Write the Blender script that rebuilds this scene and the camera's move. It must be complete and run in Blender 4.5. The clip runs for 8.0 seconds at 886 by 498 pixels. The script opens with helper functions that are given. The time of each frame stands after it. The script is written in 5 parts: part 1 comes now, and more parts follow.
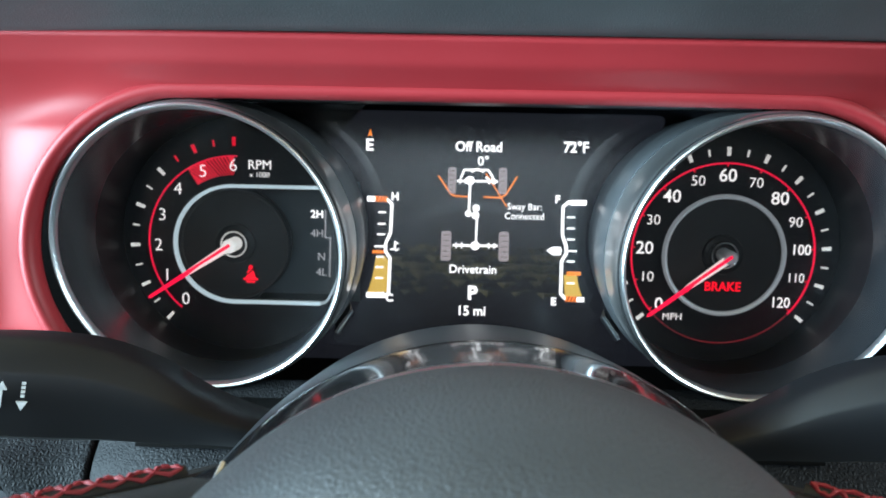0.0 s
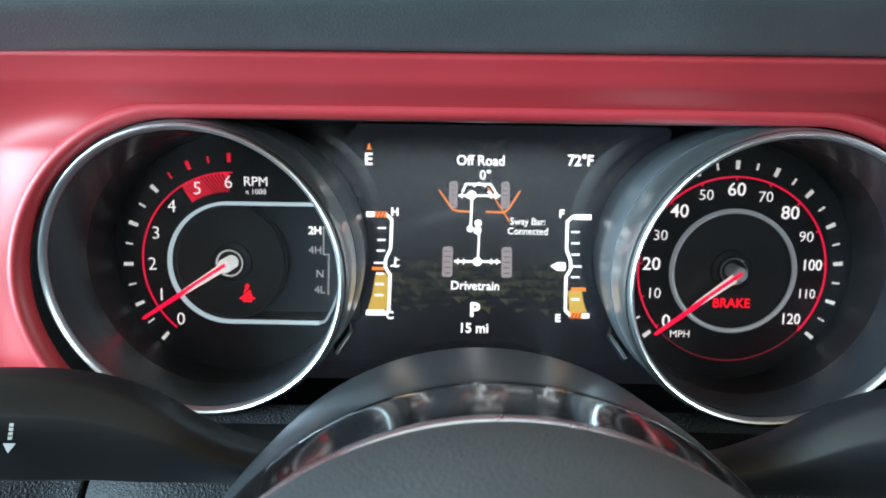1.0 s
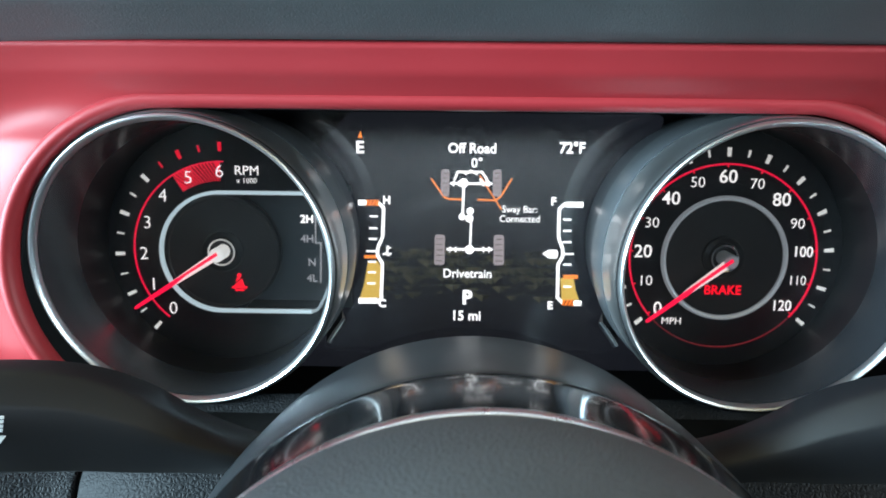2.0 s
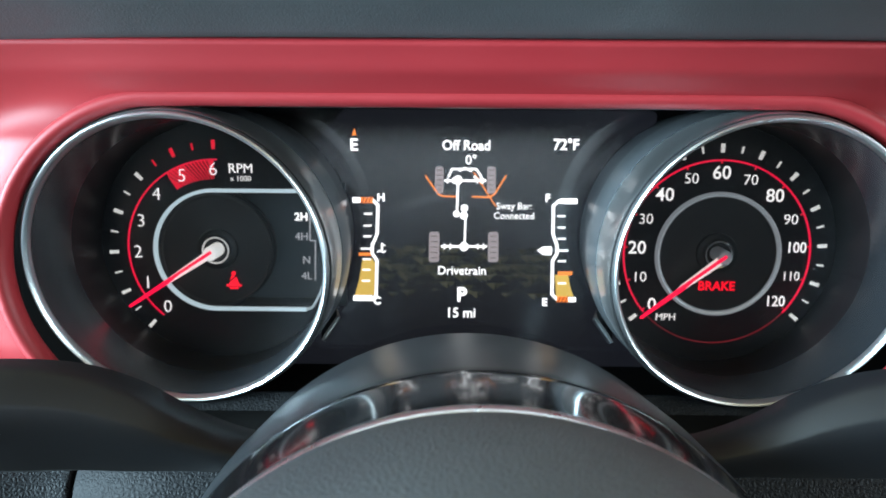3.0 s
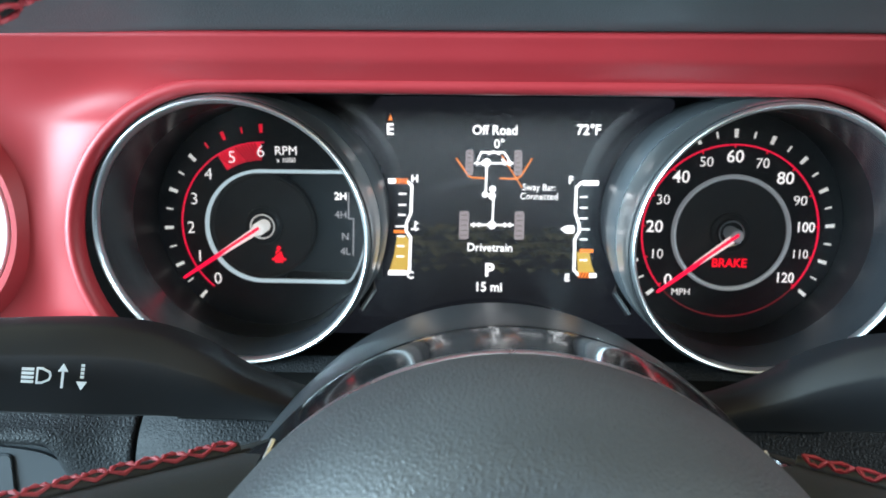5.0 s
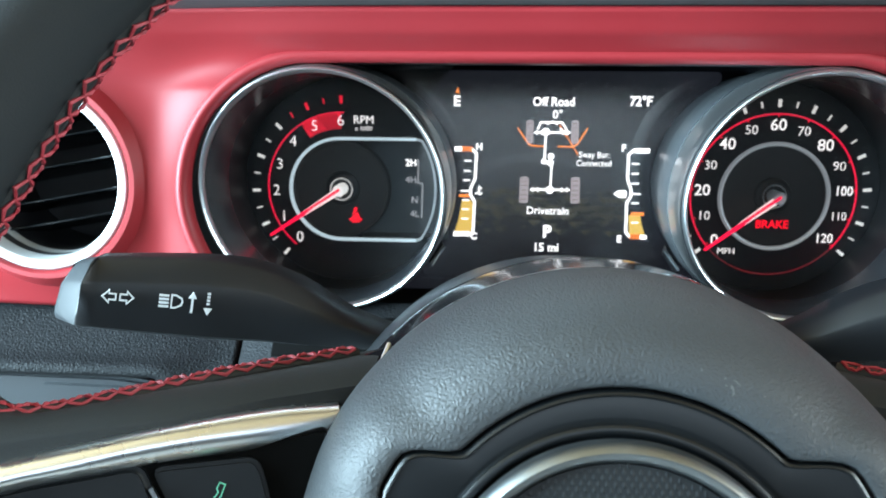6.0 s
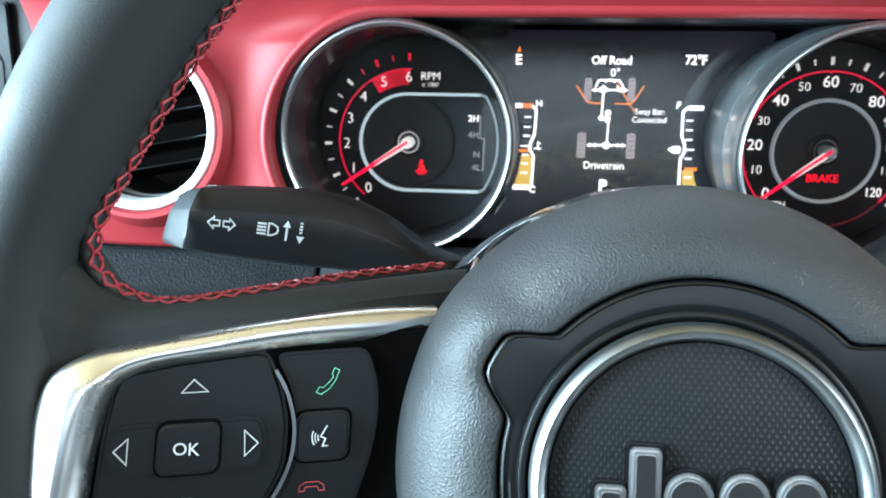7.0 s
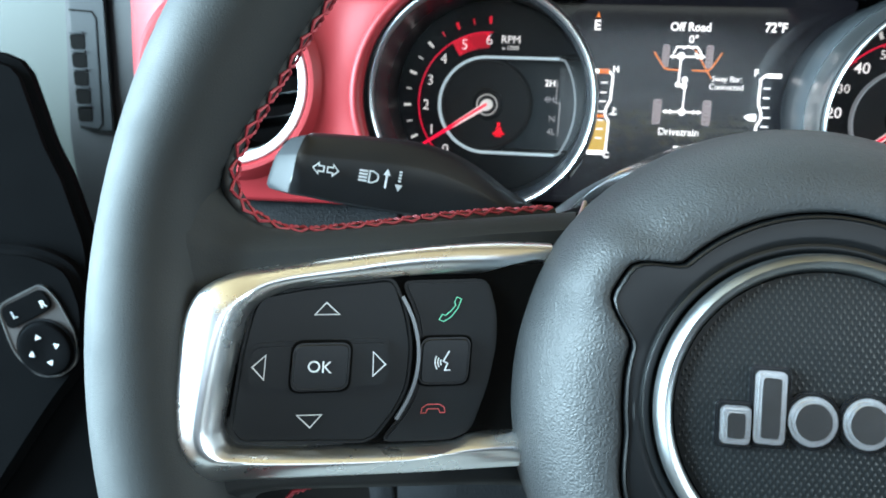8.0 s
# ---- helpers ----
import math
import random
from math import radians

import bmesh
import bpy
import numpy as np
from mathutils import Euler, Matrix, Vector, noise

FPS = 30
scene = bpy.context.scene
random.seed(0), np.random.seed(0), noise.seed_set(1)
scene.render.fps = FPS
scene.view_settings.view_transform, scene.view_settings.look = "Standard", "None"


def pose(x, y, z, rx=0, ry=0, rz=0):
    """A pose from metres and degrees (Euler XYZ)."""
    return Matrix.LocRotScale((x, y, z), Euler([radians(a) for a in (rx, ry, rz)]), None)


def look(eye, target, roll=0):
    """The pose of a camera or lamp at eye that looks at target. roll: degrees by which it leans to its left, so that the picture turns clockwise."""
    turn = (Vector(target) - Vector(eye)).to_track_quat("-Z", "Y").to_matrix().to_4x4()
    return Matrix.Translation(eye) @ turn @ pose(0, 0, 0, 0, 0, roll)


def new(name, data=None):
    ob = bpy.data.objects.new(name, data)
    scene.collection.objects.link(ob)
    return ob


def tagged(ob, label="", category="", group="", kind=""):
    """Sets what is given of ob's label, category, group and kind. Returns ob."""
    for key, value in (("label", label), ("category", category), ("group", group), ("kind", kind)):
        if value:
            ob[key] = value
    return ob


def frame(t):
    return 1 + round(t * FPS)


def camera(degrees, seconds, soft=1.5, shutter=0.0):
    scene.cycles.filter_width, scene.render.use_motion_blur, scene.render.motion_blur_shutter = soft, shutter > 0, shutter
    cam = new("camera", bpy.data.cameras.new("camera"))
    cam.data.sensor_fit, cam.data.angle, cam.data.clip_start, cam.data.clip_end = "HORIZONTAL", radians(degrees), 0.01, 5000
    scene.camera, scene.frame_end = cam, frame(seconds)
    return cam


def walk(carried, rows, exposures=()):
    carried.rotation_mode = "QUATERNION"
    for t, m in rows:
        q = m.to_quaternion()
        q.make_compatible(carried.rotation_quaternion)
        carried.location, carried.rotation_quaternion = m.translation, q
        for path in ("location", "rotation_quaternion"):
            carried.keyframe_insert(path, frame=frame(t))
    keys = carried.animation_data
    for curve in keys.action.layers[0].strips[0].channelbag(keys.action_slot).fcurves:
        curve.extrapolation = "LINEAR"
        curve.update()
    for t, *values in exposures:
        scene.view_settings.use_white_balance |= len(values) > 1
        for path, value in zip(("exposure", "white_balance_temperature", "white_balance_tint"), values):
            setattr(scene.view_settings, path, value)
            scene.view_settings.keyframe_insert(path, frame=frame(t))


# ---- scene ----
cam = camera(58.8, 8.0, soft=1.6)
cam.data.dof.use_dof, cam.data.dof.focus_distance, cam.data.dof.aperture_fstop = True, 0.24, 21.0
U = 0.87  # the plan below is drawn in units of 0.87 m
PATH = [
    (0, (-0.00999, -0.38558, 0.80773), (-0.05048, 1.59302, 0.51881), 1.15),
    (0.5, (-0.01332, -0.37683, 0.81390), (-0.04896, 1.60165, 0.52348), 0.95),
    (1, (-0.01268, -0.37349, 0.81845), (-0.04549, 1.60246, 0.51097), 0.79),
    (1.5, (-0.01080, -0.37320, 0.82030), (-0.04312, 1.59873, 0.48795), 0.64),
    (1.7, (-0.01020, -0.37310, 0.82060), (-0.03945, 1.59760, 0.48077), 0.61),
    (2.8, (-0.00880, -0.37330, 0.82110), (-0.03104, 1.59377, 0.46032), 0.42),
    (3, (-0.00880, -0.37330, 0.82110), (-0.02583, 1.59451, 0.46411), 0.39),
    (3.5, (-0.00880, -0.37330, 0.82110), (-0.02381, 1.59457, 0.46434), 0.40),
    (4, (-0.00820, -0.37370, 0.82130), (-0.02966, 1.59343, 0.46084), 0.41),
    (4.2, (-0.00800, -0.37450, 0.82130), (-0.03658, 1.59224, 0.45917), 0.38),
    (5.3, (-0.01982, -0.41697, 0.81891), (-0.10771, 1.54260, 0.42854), 0.52),
    (5.5, (-0.02509, -0.42459, 0.81531), (-0.12786, 1.53420, 0.42471), 0.49),
    (6, (-0.03181, -0.44716, 0.80830), (-0.17209, 1.50778, 0.41010), 0.45),
    (6.5, (-0.03806, -0.46638, 0.80080), (-0.21573, 1.48125, 0.38226), 0.64),
    (7, (-0.04888, -0.47930, 0.79073), (-0.26198, 1.46229, 0.36082), 0.72),
    (7.5, (-0.06264, -0.48965, 0.78209), (-0.30848, 1.44423, 0.33524), 1.13),
    (8, (-0.07749, -0.49724, 0.77560), (-0.35472, 1.42871, 0.31313), 1.72),
]
walk(cam, [(t, look(U * Vector(eye), U * Vector(target), roll)) for t, eye, target, roll in PATH],
     ((0, 0.62), (4.2, 0.66), (6.0, 0.80), (7.2, 0.80), (8.0, 0.70)))

# ---- light ----
world = bpy.data.worlds.new("sky")
scene.world = world
world.use_nodes = True
wn = world.node_tree.nodes
sky = wn.new("ShaderNodeTexSky")
sky.sky_type = "NISHITA"
sky.sun_disc = False
sky.sun_elevation, sky.sun_rotation = radians(55), radians(165)
world.node_tree.links.new(sky.outputs[0], wn["Background"].inputs[0])
wn["Background"].inputs[1].default_value = 0.13


def sun():
    d = bpy.data.lights.new("sun", "SUN")
    d.energy, d.angle, d.color = 2.0, radians(0.5), (1, 0.95, 0.88)
    o = new("sun", d)
    e, a = radians(55), radians(165)
    way = Vector((math.sin(a) * math.cos(e), math.cos(a) * math.cos(e), math.sin(e)))
    o.matrix_world = look(way * 6, (0, 0, 0))


sun()


def window_light(name, eye, target, w, h, power, color):
    """Area lamp standing in for daylight through an opening, or added as fill."""
    d = bpy.data.lights.new(name, "AREA")
    d.shape, d.size, d.size_y, d.energy, d.color = "RECTANGLE", w * U, h * U, power, color
    new(name, d).matrix_world = look(U * Vector(eye), U * Vector(target))


window_light("daylight_open_door", (-1.30, -0.54, 0.94), (0.0, -0.30, 0.74), 0.80, 0.95, 108, (0.60, 0.86, 1.0))
window_light("daylight_windscreen", (0.25, 0.27, 1.10), (0.25, 0.10, 0.86), 1.25, 0.34, 3.2, (0.78, 0.95, 1.0))
window_light("daylight_far_window", (1.27, -0.50, 1.02), (0.0, -0.3, 0.75), 0.95, 0.46, 14.0, (0.78, 0.95, 1.0))
# unseen fill lamp behind the driver, added to lift the dashboard and display haze
window_light("rear_fill", (0.15, -1.31, 1.07), (0.1, -0.2, 0.80), 1.0, 0.30, 1.0, (0.78, 0.95, 1.0))


# ---- materials ----
def material(name, color, rough=0.5, metal=0.0, vary=0.0, scale=40.0, bump=0.0, bump_scale=600.0, coat=0.0, cells=False, rough_vary=0.0, spec=0.5, emit=None, power=0.0):
    m = bpy.data.materials.new(name)
    m.use_nodes = True
    nt = m.node_tree
    b = nt.nodes["Principled BSDF"]
    b.inputs["Base Color"].default_value = (*color, 1)
    b.inputs["Roughness"].default_value = rough
    b.inputs["Metallic"].default_value = metal
    b.inputs["Coat Weight"].default_value = coat
    b.inputs["Coat Roughness"].default_value = 0.08
    b.inputs["Specular IOR Level"].default_value = spec
    if emit:
        b.inputs["Emission Color"].default_value = (*emit, 1)
        b.inputs["Emission Strength"].default_value = power
    if not (vary or bump or rough_vary):
        return m
    co = nt.nodes.new("ShaderNodeTexCoord")
    if vary or rough_vary:
        n = nt.nodes.new("ShaderNodeTexNoise")
        n.inputs["Scale"].default_value = scale
        n.inputs["Detail"].default_value = 6
        nt.links.new(co.outputs["Object"], n.inputs["Vector"])
    if vary:
        mix = nt.nodes.new("ShaderNodeMix")
        mix.data_type = "RGBA"
        mix.inputs[6].default_value = (*(c * (1 - vary) for c in color), 1)
        mix.inputs[7].default_value = (*(min(1, c * (1 + vary)) for c in color), 1)
        nt.links.new(n.outputs["Fac"], mix.inputs[0])
        nt.links.new(mix.outputs[2], b.inputs["Base Color"])
    if rough_vary:
        r = nt.nodes.new("ShaderNodeMapRange")
        r.inputs[1].default_value, r.inputs[2].default_value = 0.3, 0.7
        r.inputs[3].default_value, r.inputs[4].default_value = max(0.02, rough - rough_vary), min(1, rough + rough_vary)
        nt.links.new(n.outputs["Fac"], r.inputs[0])
        nt.links.new(r.outputs[0], b.inputs["Roughness"])
    if bump:
        bn = nt.nodes.new("ShaderNodeBump")
        bn.inputs["Strength"].default_value = bump
        bn.inputs["Distance"].default_value = 0.0006
        if cells:
            # hide grain: creases between irregular cells, stretched by a slow noise
            w = nt.nodes.new("ShaderNodeTexNoise")
            w.inputs["Scale"].default_value = bump_scale * 0.6
            nt.links.new(co.outputs["Object"], w.inputs["Vector"])
            add = nt.nodes.new("ShaderNodeMix")
            add.data_type = "RGBA"
            add.blend_type = "LINEAR_LIGHT"
            add.inputs[0].default_value = 0.0011
            nt.links.new(co.outputs["Object"], add.inputs[6])
            nt.links.new(w.outputs["Color"], add.inputs[7])
            v = nt.nodes.new("ShaderNodeTexVoronoi")
            v.feature = "DISTANCE_TO_EDGE"
            v.inputs["Scale"].default_value = bump_scale
            nt.links.new(add.outputs[2], v.inputs["Vector"])
            ramp = nt.nodes.new("ShaderNodeMapRange")
            ramp.inputs[2].default_value = 0.4
            nt.links.new(v.outputs["Distance"], ramp.inputs[0])
            nt.links.new(ramp.outputs[0], bn.inputs["Height"])
        else:
            g = nt.nodes.new("ShaderNodeTexNoise")
            g.inputs["Scale"].default_value = bump_scale
            g.inputs["Detail"].default_value = 3
            nt.links.new(co.outputs["Object"], g.inputs["Vector"])
            nt.links.new(g.outputs["Fac"], bn.inputs["Height"])
        nt.links.new(bn.outputs[0], b.inputs["Normal"])
    return m


RED = material("satin_red_paint", (0.225, 0.0155, 0.020), 0.49, 0.0, spec=0.26, vary=0.06, scale=30, bump=0.06, bump_scale=2500, rough_vary=0.05)
PAD = material("soft_black_vinyl", (0.04676, 0.05177, 0.05511), 0.46, spec=0.4, vary=0.15, scale=60, bump=0.1, bump_scale=900, cells=True)
GRAIN = material("grained_black_vinyl", (0.0070, 0.0078, 0.0090), 0.6, vary=0.2, scale=60, bump=0.5, bump_scale=620, cells=True, spec=0.09)
KNEE = material("smooth_knee_plastic", (0.01837, 0.02254, 0.02672), 0.42, vary=0.12, scale=60, bump=0.05, bump_scale=3000, spec=0.45)
HIDE = material("hub_grained_vinyl", (0.0160, 0.0180, 0.0201), 0.58, vary=0.15, scale=50, bump=0.27, bump_scale=860, cells=True, rough_vary=0.05, spec=0.58)
LEATHER = material("smooth_black_leather", (0.0138, 0.0162, 0.0174), 0.70, spec=0.34, vary=0.2, scale=40, bump=0.12, bump_scale=1300, cells=True, rough_vary=0.07)
DOORTRIM = material("dark_door_trim", (0.0042, 0.0045, 0.0050), 0.6, vary=0.2, scale=40, bump=0.1, bump_scale=2000, spec=0)
VENTRING = material("bright_satin_metal", (0.52, 0.535, 0.54), 0.4, 0.5, vary=0.03, scale=80)
SHROUD = material("satin_column_plastic", (0.0120, 0.0136, 0.0155), 0.32, spec=0.5, vary=0.15, scale=60, bump=0.08, bump_scale=2500)
VENTGREY = material("grey_vent_plastic", (0.016, 0.0185, 0.021), 0.5, vary=0.1, scale=80, spec=0.16)
PLASTIC = material("satin_black_plastic", (0.007515, 0.00835, 0.01002), 0.42, spec=0.34, vary=0.15, scale=80, bump=0.08, bump_scale=3000)
MATT = material("matt_black_plastic", (0.01336, 0.01336, 0.01503), 0.55, vary=0.2, scale=80, bump=0.1, bump_scale=3000, spec=0.35)
DARK = material("dark_gap", (0.003, 0.003, 0.003), 0.8, spec=0.04)
GLOSS = material("piano_black", (0.006, 0.0065, 0.0075), 0.14, coat=0.4, rough_vary=0.02, scale=90)
CHROME = material("bright_chrome", (0.72, 0.73, 0.74), 0.07, 1.0, rough_vary=0.02, scale=200)
FRAME = material("polished_spoke_frame", (0.78, 0.79, 0.80), 0.28, 1.0, vary=0.03, scale=90, rough_vary=0.02)
SATIN = material("satin_chrome", (0.25, 0.265, 0.275), 0.36, 1.0, vary=0.05, scale=120, rough_vary=0.04)
TUBE = material("satin_grey_plastic", (0.17, 0.185, 0.20), 0.34, 0.7, vary=0.1, scale=60)
RINGS = material("silver_gauge_ring", (0.62, 0.65, 0.67), 0.34, 1.0, vary=0.03, scale=200)
FLANGE = material("polished_silver_flange", (0.80, 0.82, 0.83), 0.3, 1.0)
BLADE = material("vent_blade_plastic", (0.0022, 0.0025, 0.0029), 0.2, vary=0.1, scale=80, spec=0.4)
EMBLEM = material("brushed_silver", (0.52, 0.53, 0.54), 0.26, 0.95, vary=0.05, scale=300)
COVER = material("satin_cover_plastic", (0.0035, 0.0041, 0.0047), 0.31, vary=0.15, scale=80, bump=0.06, bump_scale=3000, spec=0.36)
BUTTON = material("soft_button_rubber", (0.0065, 0.0078, 0.0090), 0.38, vary=0.15, scale=90, bump=0.06, bump_scale=3000, spec=0.3)
KEY = material("satin_key_plastic", (0.0065, 0.0074, 0.0084), 0.26, vary=0.15, scale=90, spec=0.5)
DIMPLE = material("dimple_black", (0.009, 0.0105, 0.0115), 0.36, spec=0.3)
DUST = material("pale_dust", (0.11, 0.11, 0.105), 0.9)
DISC = material("emblem_black", (0.00668, 0.008016, 0.008684), 0.4, spec=0.225, vary=0.1, scale=80)
SWITCH = material("dark_silver_plate", (0.07425, 0.0702, 0.07155), 0.4, 0.5, vary=0.08, scale=120, spec=0.75)
FACE = material("dial_black", (0.00835, 0.009185, 0.01169), 0.5, vary=0.2, scale=150, spec=0.09)
WELL = material("gauge_well_black", (0.0080, 0.0086, 0.0100), 0.42, vary=0.15, scale=60, spec=0.375)
# grey lifted so the colour holds the lens's bluish reflection
WINDOW = material("grey_window_sheen", (0.072, 0.084, 0.094), 0.3, spec=0.3, vary=0.1, scale=60)
CHAMFER = material("dark_gauge_collar", (0.015, 0.0165, 0.019), 0.24, 0.0, vary=0.08, scale=60, spec=0.75)
SCREEN = material("display_glass", (0.004, 0.004, 0.006), 0.06, spec=0.5, emit=(0.16, 0.18, 0.25), power=0.032)
LIT = material("lit_white", (0.7, 0.7, 0.7), 0.5, emit=(1.0, 0.95, 0.94), power=0.62)
LITDIM = material("lit_grey", (0.3, 0.3, 0.3), 0.5, emit=(0.6, 0.6, 0.65), power=0.35)
# silver trim whose shine is put in as emission, one bright and one dim
HALO = material("self_glowing_silver", (0.45, 0.5, 0.53), 0.35, 0.5, emit=(0.66, 0.84, 0.92), power=0.38)
HALODIM = material("self_glowing_grey_silver", (0.35, 0.38, 0.4), 0.35, 0.5, emit=(0.7, 0.78, 0.85), power=0.14)
LCD = material("display_white", (0.5, 0.5, 0.5), 0.5, emit=(1.0, 0.99, 1.0), power=1.0)
LCDGREY = material("display_tyre_grey", (0.15, 0.14, 0.14), 0.5, emit=(0.46, 0.38, 0.40), power=0.42)
LCDORANGE = material("display_orange", (0.3, 0.1, 0.02), 0.5, emit=(1.0, 0.25, 0.03), power=0.8)
LCDDARK = material("display_dark_red", (0.05, 0.005, 0.002), 0.5, emit=(0.4, 0.02, 0.0), power=0.4)
LCDYELLOW = material("display_yellow", (0.4, 0.3, 0.05), 0.5, emit=(0.80, 0.50, 0.10), power=0.5)
LCDLEAF = material("display_dark_olive", (0.01, 0.01, 0.01), 0.5, emit=(0.135, 0.14, 0.085), power=0.26, spec=0.03)
ARCRED = material("lit_red_line", (0.3, 0.004, 0.015), 0.5, emit=(1.0, 0.0, 0.055), power=0.52)
LITRED = material("lit_red", (0.35, 0.002, 0.015), 0.4, emit=(1.0, 0.0, 0.05), power=0.8)
MARKRED = material("printed_red", (0.35, 0.004, 0.015), 0.5, emit=(1.0, 0.006, 0.04), power=0.42)
WARN = material("warning_lamp_red", (0.2, 0.002, 0.004), 0.5, emit=(1.0, 0.0, 0.02), power=0.85)
TICK = material("tick_white", (0.75, 0.75, 0.72), 0.5, emit=(1, 0.98, 0.95), power=0.35)
INK = material("printed_white", (0.60, 0.63, 0.65), 0.5)
INKGREEN = material("printed_green", (0.16, 0.6, 0.38), 0.5)
INKRED = material("printed_dark_red", (0.4, 0.06, 0.06), 0.5)
leaf_nodes = LCDLEAF.node_tree
leaf_pick = leaf_nodes.nodes.new("ShaderNodeNewGeometry")
leaf_range = leaf_nodes.nodes.new("ShaderNodeMapRange")
leaf_range.inputs[3].default_value, leaf_range.inputs[4].default_value = 0.02, 0.24
leaf_nodes.links.new(leaf_pick.outputs["Random Per Island"], leaf_range.inputs[0])
leaf_nodes.links.new(leaf_range.outputs[0], leaf_nodes.nodes["Principled BSDF"].inputs["Emission Strength"])
THREAD = material("red_thread", (0.30, 0.0095, 0.021), 0.6, vary=0.25, scale=900, bump=0.3, bump_scale=4000, spec=0.75)
CORD = material("black_thread", (0.01, 0.01, 0.01), 0.6)
WHITE = material("grey_green_body_paint", (0.034, 0.040, 0.036), 0.55, vary=0.05, scale=8, spec=0.25)
ROOFTAN = material("tan_unseen_roof", (0.40, 0.255, 0.115), 0.9, vary=0.1, scale=50, bump=0.3, bump_scale=1200, spec=0.75)
CARPET = material("grey_carpet", (0.16, 0.155, 0.145), 0.95, vary=0.3, scale=200, bump=0.5, bump_scale=1500)
TAN = material("sandy_ground", (0.36, 0.29, 0.2), 0.9, vary=0.2, scale=2, bump=0.3, bump_scale=30)


def clear_lens(name, share, rough):
    """Clear plastic: see-through, with a faint soft reflection."""
    m = bpy.data.materials.new(name)
    m.use_nodes = True
    nt = m.node_tree
    nt.nodes.clear()
    out = nt.nodes.new("ShaderNodeOutputMaterial")
    mix = nt.nodes.new("ShaderNodeMixShader")
    mix.inputs[0].default_value = share
    clear = nt.nodes.new("ShaderNodeBsdfTransparent")
    gloss = nt.nodes.new("ShaderNodeBsdfGlossy")
    gloss.inputs["Roughness"].default_value = rough
    nt.links.new(clear.outputs[0], mix.inputs[1])
    nt.links.new(gloss.outputs[0], mix.inputs[2])
    nt.links.new(mix.outputs[0], out.inputs[0])
    return m


LENS = clear_lens("clear_lens", 0.07, 0.25)
PANE = clear_lens("clear_cover", 0.05, 0.24)


# ---- mesh tools ----
PLAN = {}


def thing(name, at=(0, 0, 0), label="", category="", group="", kind="", turn=None):
    o = new(name)
    o.empty_display_size = 0.02
    m = Matrix.Translation(U * Vector(at))
    o.matrix_world = m @ turn if turn else m
    PLAN[o.name] = Matrix.Translation(at) @ turn if turn else Matrix.Translation(at)
    return tagged(o, label, category, group, kind)


def plan_of(o):
    while o.parent:
        o = o.parent
    return PLAN[o.name]


def part(name, bm, mat, parent, label="", smooth=True, local=False, angle=40, kind=""):
    """Links a bmesh, drawn in the plan (local: in its thing's own frame), as one mesh under parent."""
    if not local:
        bm.transform(plan_of(parent).inverted())
    bm.transform(Matrix.Scale(U, 4))
    me = bpy.data.meshes.new(name)
    bm.normal_update()
    bm.to_mesh(me)
    bm.free()
    me.materials.append(mat)
    if smooth:
        me.shade_smooth()
        me.set_sharp_from_angle(angle=radians(angle))
    o = new(name, me)
    o.parent = parent
    return tagged(o, label, kind=kind)


def skin(bm, rings, closed=True, caps=False):
    """Quads between rings of equal length."""
    vs = [[bm.verts.new(p) for p in ring] for ring in rings]
    n = len(rings[0])
    for a, b in zip(vs, vs[1:]):
        for i in range(n if closed else n - 1):
            j = (i + 1) % n
            bm.faces.new((a[i], a[j], b[j], b[i]))
    if caps:
        bm.faces.new(vs[0][::-1])
        bm.faces.new(vs[-1])
    bmesh.ops.recalc_face_normals(bm, faces=bm.faces)
    return bm


def loft(rings, closed=True, caps=False):
    return skin(bmesh.new(), rings, closed, caps)


def lathe(profile, m, segs=96):
    """Turns (radius, height) pairs round the local z of m."""
    rings = [[m @ Vector((r * math.cos(a), r * math.sin(a), h)) for r, h in profile] for a in (2 * math.pi * i / segs for i in range(segs + 1))]
    bm = loft(rings, False)
    bmesh.ops.remove_doubles(bm, verts=bm.verts, dist=1e-6)
    bmesh.ops.recalc_face_normals(bm, faces=bm.faces)
    return bm


def slab(outline, m, thick, bevel=0.0, segs=2):
    """A plate: a 2D outline on m's xy plane, its face at z = 0, its body behind."""
    bm = bmesh.new()
    top = [bm.verts.new((x, y, 0)) for x, y in outline]
    low = [bm.verts.new((x, y, -thick)) for x, y in outline]
    face = bm.faces.new(top)
    bm.faces.new(low[::-1])
    n = len(top)
    for i in range(n):
        j = (i + 1) % n
        bm.faces.new((top[j], top[i], low[i], low[j]))
    bmesh.ops.recalc_face_normals(bm, faces=bm.faces)
    if bevel:
        bmesh.ops.bevel(bm, geom=[e for e in bm.edges if e in face.edges], offset=bevel, segments=segs, affect="EDGES", clamp_overlap=True)
    bm.transform(m)
    return bm


def box(lo, hi, bevel=0.0, segs=2):
    bm = bmesh.new()
    bmesh.ops.create_cube(bm, size=1)
    for v in bm.verts:
        v.co = Vector(((lo[i] + hi[i]) / 2 + v.co[i] * (hi[i] - lo[i])) for i in range(3))
    if bevel:
        bmesh.ops.bevel(bm, geom=bm.edges[:], offset=bevel, segments=segs, affect="EDGES")
    return bm


